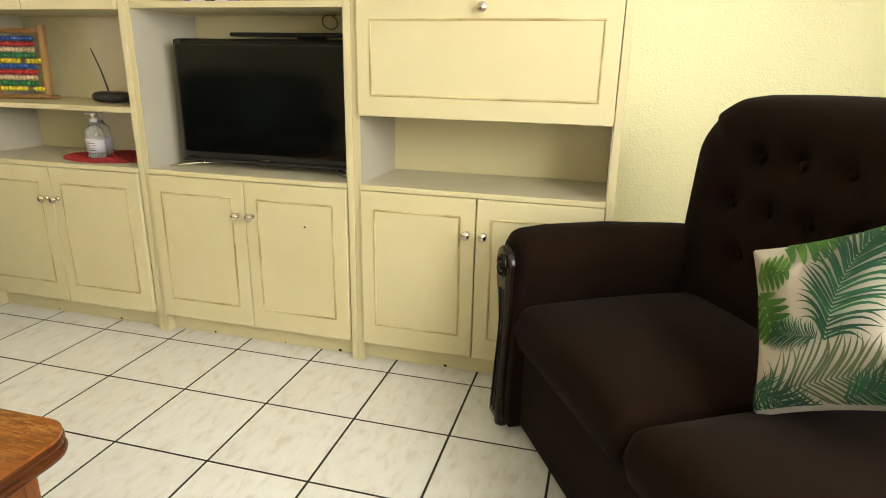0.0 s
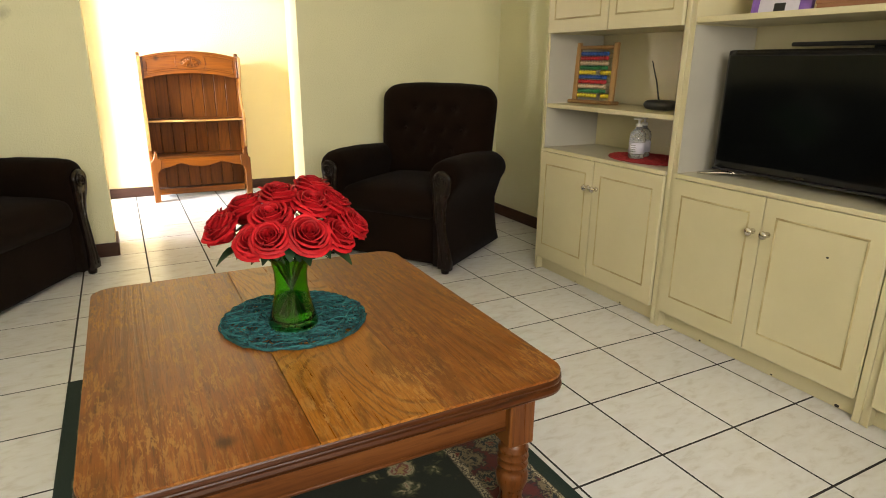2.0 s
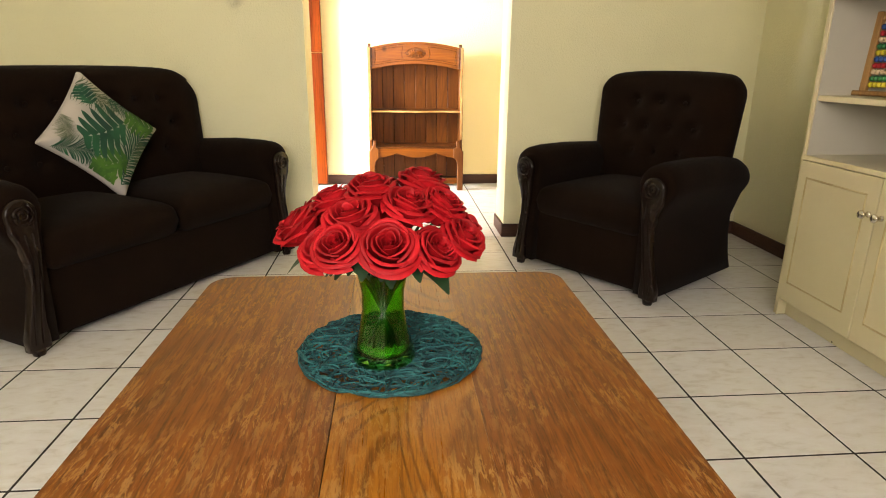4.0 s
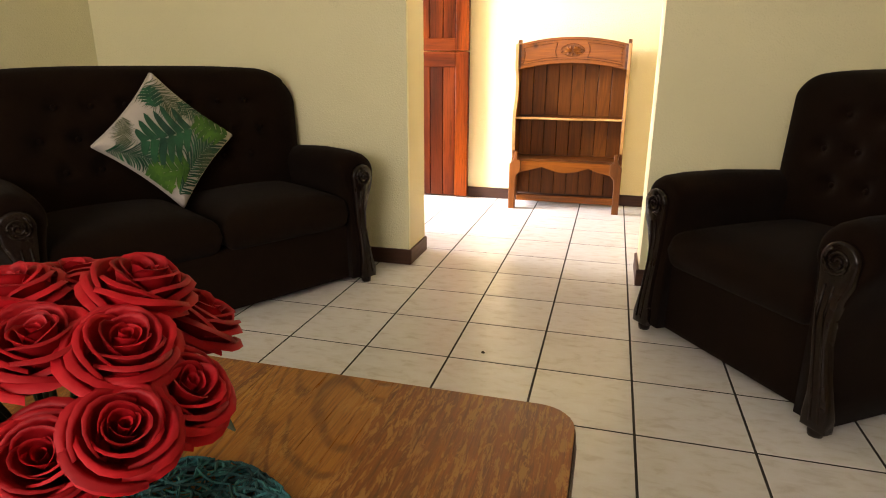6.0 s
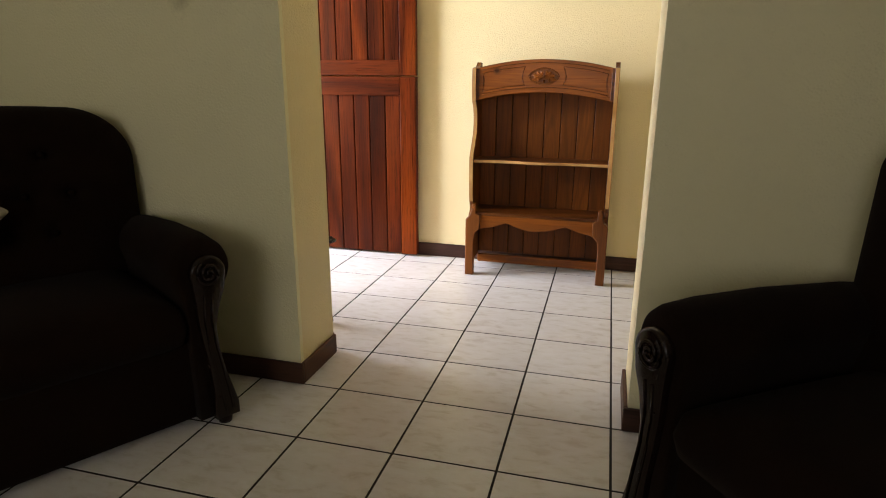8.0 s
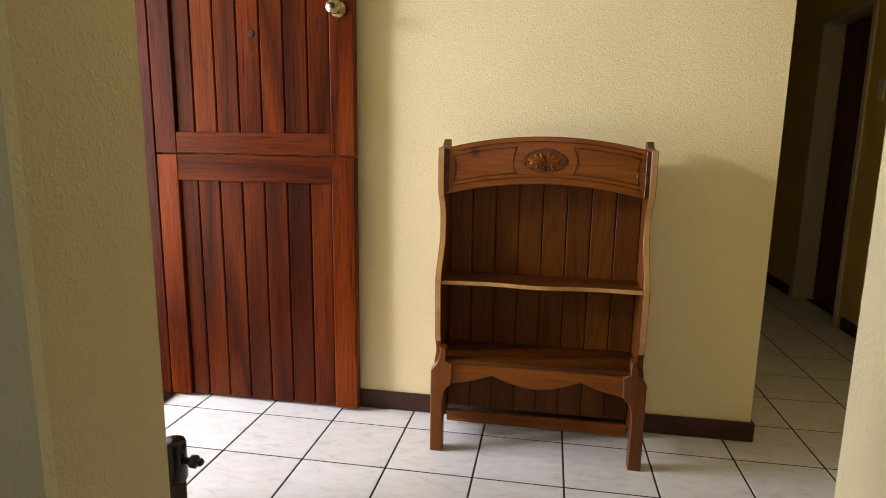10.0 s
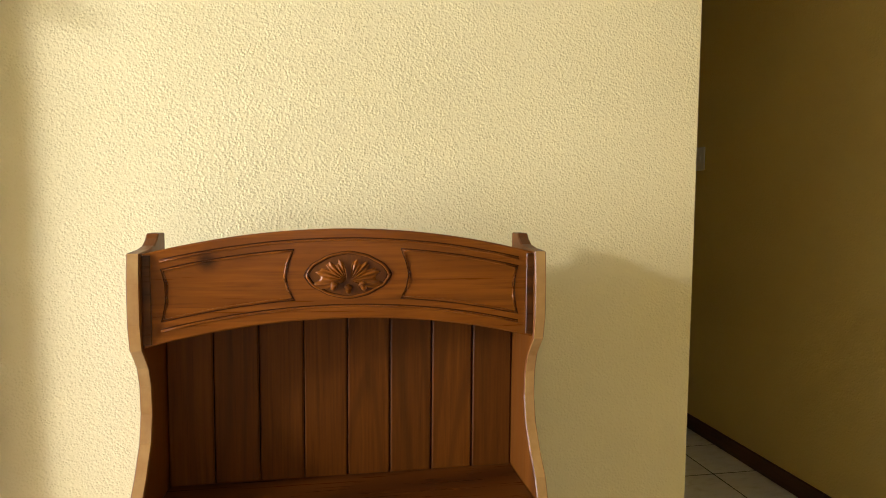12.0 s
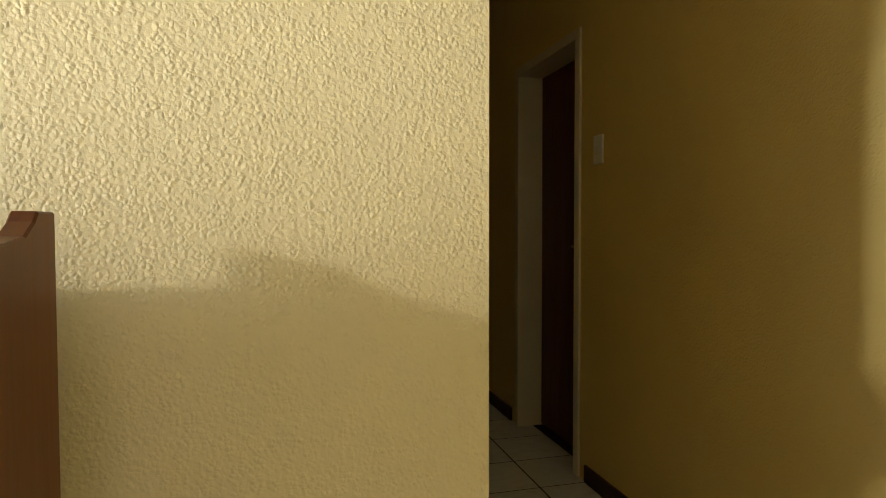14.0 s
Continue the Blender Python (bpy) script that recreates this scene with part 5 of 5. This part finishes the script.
            c = p0 + d * ln * f + Vector((0, 0, 0.014 * math.sin(f * 2.6) - 0.030 * f * f))
            row = [bm.verts.new(c - s * w + Vector((0, 0, 0.006 * w / 0.02))), bm.verts.new(c), bm.verts.new(c + s * w + Vector((0, 0, 0.006 * w / 0.02)))]
            if prev:
                for j in (0, 1):
                    bm.faces.new((prev[j], prev[j + 1], row[j + 1], row[j]))
            prev = row
        part("leaf", bm, M_GREENLEAF, ob, smooth=True)


vase_and_roses()


def crumb(x, y):
    bm = lathe(bmesh.new(), [(0.0, 0.0004), (0.005, 0.0006), (0.0065, 0.002), (0.004, 0.004), (0.0, 0.0046)], seg=9)
    for v in bm.verts:
        v.co.x *= 1.5 + 0.3 * math.sin(9 * v.co.y / 0.006)
    ob = part("crumb", bm, M_DARKWOOD)
    ob.matrix_world = pose(x, y, 0, 0, 0, 35)
    tagged(ob, "tiny dark crumb lying on the tiled floor", "crumb")


crumb(-1.747, 1.887)


# ---- the hall: bookcase and black stand ----
def bookcase():
    y0, y1, back = 1.604, 2.341, -4.205
    ob = thing("bookcase", "stained pine bookcase with carved arched top and shaped sides", "bookcase")
    t = 0.022
    side = [(back, 0.06), (back, 1.121), (-4.166, 1.121), (-4.158, 1.112), (-4.138, 1.100), (-4.105, 1.095), (-4.052, 1.092), (-4.047, 1.04), (-4.047, 0.97), (-4.056, 0.925), (-4.074, 0.905), (-4.090, 0.885), (-4.102, 0.85), (-4.104, 0.80),
            (-4.092, 0.75), (-4.060, 0.70), (-4.030, 0.665), (-4.014, 0.63), (-4.012, 0.58), (-4.016, 0.50), (-4.020, 0.43), (-4.030, 0.395), (-4.046, 0.37), (-4.046, 0.345), (-4.024, 0.33), (-4.010, 0.30), (-4.012, 0.26), (-4.030, 0.06)]
    for s, a in ((-1, y0), (1, y1 - t)):
        sp = part("side_panel", prism(bmesh.new(), side, 1, a, a + t, bevel=0.002), M_PINE_Z, ob)
        # worn pale front edge: a thin strip along the shaped edge
        bm = bmesh.new()
        front = side[6:22]
        prev = None
        for px, pz in front:
            row = [bm.verts.new((px + 0.0012, a + 0.002, pz)), bm.verts.new((px + 0.0012, a + t - 0.002, pz)), bm.verts.new((px - 0.003, a + 0.002, pz)), bm.verts.new((px - 0.003, a + t - 0.002, pz))]
            if prev:
                bm.faces.new((prev[0], prev[1], row[1], row[0]))
                bm.faces.new((prev[2], row[2], row[3], prev[3]))
                bm.faces.new((prev[0], row[0], row[2], prev[2]))
                bm.faces.new((prev[1], prev[3], row[3], row[1]))
            prev = row
        bmesh.ops.recalc_face_normals(bm, faces=bm.faces[:])
        part("worn_edge", bm, M_PINE_EDGE, sp, "pale worn front edge")
    ya, yb = y0 + t, y1 - t
    k = 8
    w = (yb - ya) / k
    for i in range(k):
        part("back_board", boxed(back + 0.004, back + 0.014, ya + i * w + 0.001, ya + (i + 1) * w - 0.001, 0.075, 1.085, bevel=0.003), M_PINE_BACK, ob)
    part("back_sheet", boxed(back, back + 0.004, ya, yb, 0.075, 1.08), M_DARKWOOD, ob)
    part("back_rail", boxed(back + 0.014, back + 0.032, ya, yb, 0.016, 0.064, bevel=0.003), M_PINE_Y, ob)
    # arched head board, with routed lines and an oval carving
    ym, half = (ya + yb) / 2, (yb - ya) / 2

    def arch(v, zc, ze):
        u = (v - ym) / half
        return zc - (zc - ze) * u * u
    n = 24
    ys = [ya + (yb - ya) * i / n for i in range(n + 1)]
    out = [(v, arch(v, 1.134, 1.090)) for v in ys] + [(v, arch(v, 0.972, 0.928)) for v in ys[::-1]]
    xf = -4.060
    head = part("head_board", prism(bmesh.new(), out, 0, xf - 0.020, xf, bevel=0.003), M_PINE_Y, ob, "carved arched head board")
    bm = bmesh.new()
    dark = bmesh.new()
    for dz, rr in ((-0.020, 0.0020), (0.022, 0.0020)):
        zc, ze = (1.134, 1.090) if dz < 0 else (0.972, 0.928)
        tube(bm, [(xf + 0.0005, v, arch(v, zc, ze) + dz) for v in ys[1:-1]], rr, 6)
        tube(dark, [(xf, v, arch(v, zc, ze) + dz + 0.0036) for v in ys[1:-1]], 0.0011, 6)
    part("moulding_line", bm, M_PINE_Y, head, smooth=True)
    # the moulding's shadow, put in as a thin dark bead beside it
    part("moulding_shadow_line", dark, M_GROOVE, head, "dark line drawn as the moulding's shadow", True)
    for s in (-1, 1):
        v_in, v_out = ym + s * 0.095, ym + s * (half - 0.030)
        for off, rad, mat in ((0.0, 0.0011, M_GROOVE), (0.0032, 0.0016, M_PINE_Y)):
            pts = []
            a_in, a_out = v_in + s * off, v_out - s * off
            for i in range(11):
                v = a_in + (a_out - a_in) * i / 10
                pts.append((xf + 0.0003, v, arch(v, 1.134, 1.090) - 0.033 - off))
            for q in (0.3, 0.7):
                pts.append((xf + 0.0003, a_out - s * 0.008 * math.sin(q * math.pi), arch(a_out, 1.134, 1.09) - 0.033 - q * 0.085))
            for i in range(11):
                v = a_out + (a_in - a_out) * i / 10
                pts.append((xf + 0.0003, v, arch(v, 0.972, 0.928) + 0.038 + off))
            for q in (0.25, 0.5, 0.75):
                pts.append((xf + 0.0003, a_in + s * 0.014 * math.sin(q * math.pi), arch(a_in, 0.972, 0.928) + 0.038 + q * 0.085))
            pts.append(pts[0])
            part("routed_panel_line", tube(bmesh.new(), pts, rad, 6), mat, head, "routed panel outline", True)
    oz = 1.051

    def oval(k, turn):
        b = turn * math.pi / 24
        e = 1 + 0.045 * math.cos(4 * b) ** 3
        return Vector((xf, ym + 0.074 * k * e * math.cos(b), oz + 0.0405 * k * e * math.sin(b)))
    bm = bmesh.new()
    tube(bm, [oval(1.0, q) + Vector((0.0004, 0, 0)) for q in range(49)], 0.0014, 6)
    tube(bm, [oval(0.90, q) + Vector((0.0002, 0, 0)) for q in range(49)], 0.0010, 6)
    part("oval_groove", bm, M_GROOVE, head, "dark carved oval groove", True)
    part("oval_rim", tube(bmesh.new(), [oval(0.95, q) + Vector((0.0006, 0, 0)) for q in range(49)], 0.0024, 6), M_PINE_Y, head, smooth=True)
    # flat disc; its darker pine stands in for the shade of a sunk field
    field = bmesh.new()
    rim = [field.verts.new(oval(0.89, q) + Vector((0.0004, 0, 0))) for q in range(48)]
    field.faces.new(rim)
    bmesh.ops.recalc_face_normals(field, faces=field.faces[:])
    part("oval_field", field, M_PINE_Z, head, "oval field, coloured darker to look sunk")
    bm = bmesh.new()
    # two broad oak leaves, lobed and veined, and two acorns under them
    for s in (-1, 1):
        base = Vector((xf + 0.0006, ym + s * 0.003, oz - 0.010))
        fan = []
        for i in range(61):
            a = -22 + 108 * i / 60
            lobe = abs(((a + 22) / 27) % 1.0 - 0.5) * 2
            tooth = 0.05 * abs((i % 6) - 3) / 3
            limit = 1 / math.sqrt((math.cos(radians(a)) / 0.060) ** 2 + (math.sin(radians(a)) / 0.0405) ** 2)
            rr = limit * (1.0 - 0.24 * lobe ** 1.8 - tooth * 2.2) * (0.90 if a > 76 else 1.0)
            d = Vector((0, s * math.cos(radians(a)), math.sin(radians(a))))
            ridge = 0.0042 + 0.0014 * math.cos(math.pi * 2 * lobe)
            fan.append([bm.verts.new(base + d * rr * f + Vector((ridge * h, 0, 0))) for f, h in ((0.06, 0.3), (0.30, 0.8), (0.62, 1.0), (0.88, 0.8), (1.0, 0.35), (1.01, -0.1))])
        for p, q in zip(fan, fan[1:]):
            for k in range(5):
                bm.faces.new((p[k], p[k + 1], q[k + 1], q[k]))
        for ay, az, tilt in ((0.026, -0.019, 18), (0.0, -0.025, 0)):
            acorn = lathe(bmesh.new(), [(0.0, -0.010), (0.004, -0.008), (0.0062, -0.002), (0.0062, 0.001), (0.0078, 0.0015), (0.0074, 0.005), (0.003, 0.008), (0.0, 0.0085)], seg=12)
            shifted(acorn, pose(xf + 0.0015, ym + s * ay, oz + az, s * tilt, 0, 0))
            tmp = bpy.data.meshes.new("acorn")
            acorn.to_mesh(tmp)
            acorn.free()
            bm.from_mesh(tmp)
            bpy.data.meshes.remove(tmp)
    bmesh.ops.recalc_face_normals(bm, faces=bm.faces[:])
    part("carved_leaves", bm, M_PINE_Y, head, "carved oak leaves and acorns", True)
    for s, v in ((-1, ya), (1, yb)):
        part("corner_batten", boxed(xf - 0.002, xf + 0.003, min(v, v - s * 0.014), max(v, v - s * 0.014), 0.934, 1.088, bevel=0.001), M_PINE_SHELF, head)

    def wavy_shelf(name, z, th, xa, amp):
        bm = bmesh.new()
        line = []
        for i in range(33):
            u = i / 32 * 2 - 1
            dip = amp * (math.cos(u * 2 * math.pi) * 0.5 + 0.35 * math.cos(u * math.pi)) * (1 if abs(u) < 0.86 else 0.4)
            line.append((xa + dip, ym + u * half))
        ol = line + [(back + 0.014, yb), (back + 0.014, ya)]
        prism(bm, ol, 2, z - th, z, bevel=0.002)
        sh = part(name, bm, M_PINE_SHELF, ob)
        bm = bmesh.new()
        prev = None
        for px, py in line:
            row = [bm.verts.new((px + 0.001, py, z - th + 0.002)), bm.verts.new((px + 0.001, py, z - 0.002)), bm.verts.new((px - 0.002, py, z - th + 0.002)), bm.verts.new((px - 0.002, py, z - 0.002))]
            if prev:
                bm.faces.new((prev[0], row[0], row[1], prev[1]))
                bm.faces.new((prev[2], prev[3], row[3], row[2]))
                bm.faces.new((prev[1], row[1], row[3], prev[3]))
                bm.faces.new((prev[0], prev[2], row[2], row[0]))
            prev = row
        bmesh.ops.recalc_face_normals(bm, faces=bm.faces[:])
        part("worn_edge", bm, M_PINE_EDGE, sh, "pale worn shelf edge")
    wavy_shelf("shelf", 0.624, 0.018, -4.030, 0.014)
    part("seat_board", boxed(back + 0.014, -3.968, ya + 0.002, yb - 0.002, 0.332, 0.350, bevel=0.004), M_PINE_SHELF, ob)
    ap = [(y0 + 0.06, 0.334), (y1 - 0.06, 0.334), (y1 - 0.06, 0.255)] + [(y1 - 0.06 - (y1 - y0 - 0.12) * i / 20, 0.262 + 0.038 * (1 - abs(math.cos(i / 20 * 2 * math.pi)) ** 1.0) * (1 if i in range(1, 20) else 0) - (0.0 if i not in (9, 10, 11) else 0.0)) for i in range(1, 20)] + [(y0 + 0.06, 0.255)]
    part("apron", prism(bmesh.new(), ap, 0, -3.985, -3.968, bevel=0.002), M_PINE_Y, ob)
    for s, v in ((1, y0 - 0.002), (-1, y1 + 0.002)):
        def Y(d):
            return v + s * d
        leg = [(Y(0.0), 0.001), (Y(0.044), 0.001), (Y(0.043), 0.19), (Y(0.050), 0.235), (Y(0.075), 0.262), (Y(0.078), 0.335), (Y(0.054), 0.345), (Y(0.054), 0.392), (Y(0.036), 0.398), (Y(0.030), 0.36), (Y(0.022), 0.335), (Y(0.0), 0.312)]
        part("leg", prism(bmesh.new(), leg, 0, -4.000, -3.955, bevel=0.003), M_PINE_Z, ob, "shaped front leg")


bookcase()


def black_stand():
    ob = thing("exercise_stand", "black tubular stand with a clamp knob on the hall floor", "stand", pose(-3.105, 1.168, 0))
    part("post", lathe(bmesh.new(), [(0.0, 0.001), (0.024, 0.001), (0.024, 0.365), (0.0, 0.365)], seg=20), M_BLACK, ob, smooth=True)
    part("collar", lathe(bmesh.new(), [(0.0, 0.335), (0.028, 0.335), (0.030, 0.340), (0.030, 0.424), (0.027, 0.431), (0.0, 0.431)], seg=20), M_BLACKGLOSS, ob, smooth=True)
    part("bar", tube(bmesh.new(), [(0, -0.02, 0.410), (-0.10, -0.25, 0.43), (-0.16, -0.42, 0.44)], 0.020, 12), M_BLACK, ob, "sloping grey-black bar", True)
    part("clamp_knob", shifted(lathe(bmesh.new(), [(0.0, 0.0), (0.008, 0.0), (0.008, 0.018), (0.015, 0.022), (0.015, 0.034), (0.006, 0.037), (0.010, 0.044), (0.006, 0.050), (0.0, 0.050)], seg=14), pose(0, 0.024, 0.385, -90, 0, 0)), M_BLACK, ob, smooth=True)
    part("floor_bar", boxed(-0.03, 0.03, -0.40, 0.035, 0.001, 0.03, bevel=0.006), M_BLACK, ob)


black_stand()

# ---- floor tiles, last ----
def tile_mesh():
    bm = boxed(-0.1480, 0.1480, -0.1480, 0.1480, -0.006, 0.0, bevel=0.0010)
    me = bpy.data.meshes.new("floor_tile")
    bm.to_mesh(me)
    bm.free()
    me.materials.append(M_TILE)
    return me


TILE = tile_mesh()
ROOMS = {"lounge": (W_LIV - 0.3, E_LIV + 0.1, S_LIV - 0.1, N_LIV + 0.1), "hall": (W_HALL - 0.1, W_LIV - 0.3, S_HALL - 0.05, N_PASS + 0.1), "passage": (W_PASS, W_HALL - 0.1, S_PASS - 0.1, N_PASS + 0.2)}
for i in range(-28, 11):
    for j in range(-12, 4):
        x, y = GX + (i + 0.5) * PITCH, GY + (j + 0.5) * PITCH
        for room, (xa, xb, ya, yb) in ROOMS.items():
            if xa <= x < xb and ya <= y < yb:
                ob = new("tile", TILE)
                ob.parent = floor
                ob.location = (x, y, 0)
                break
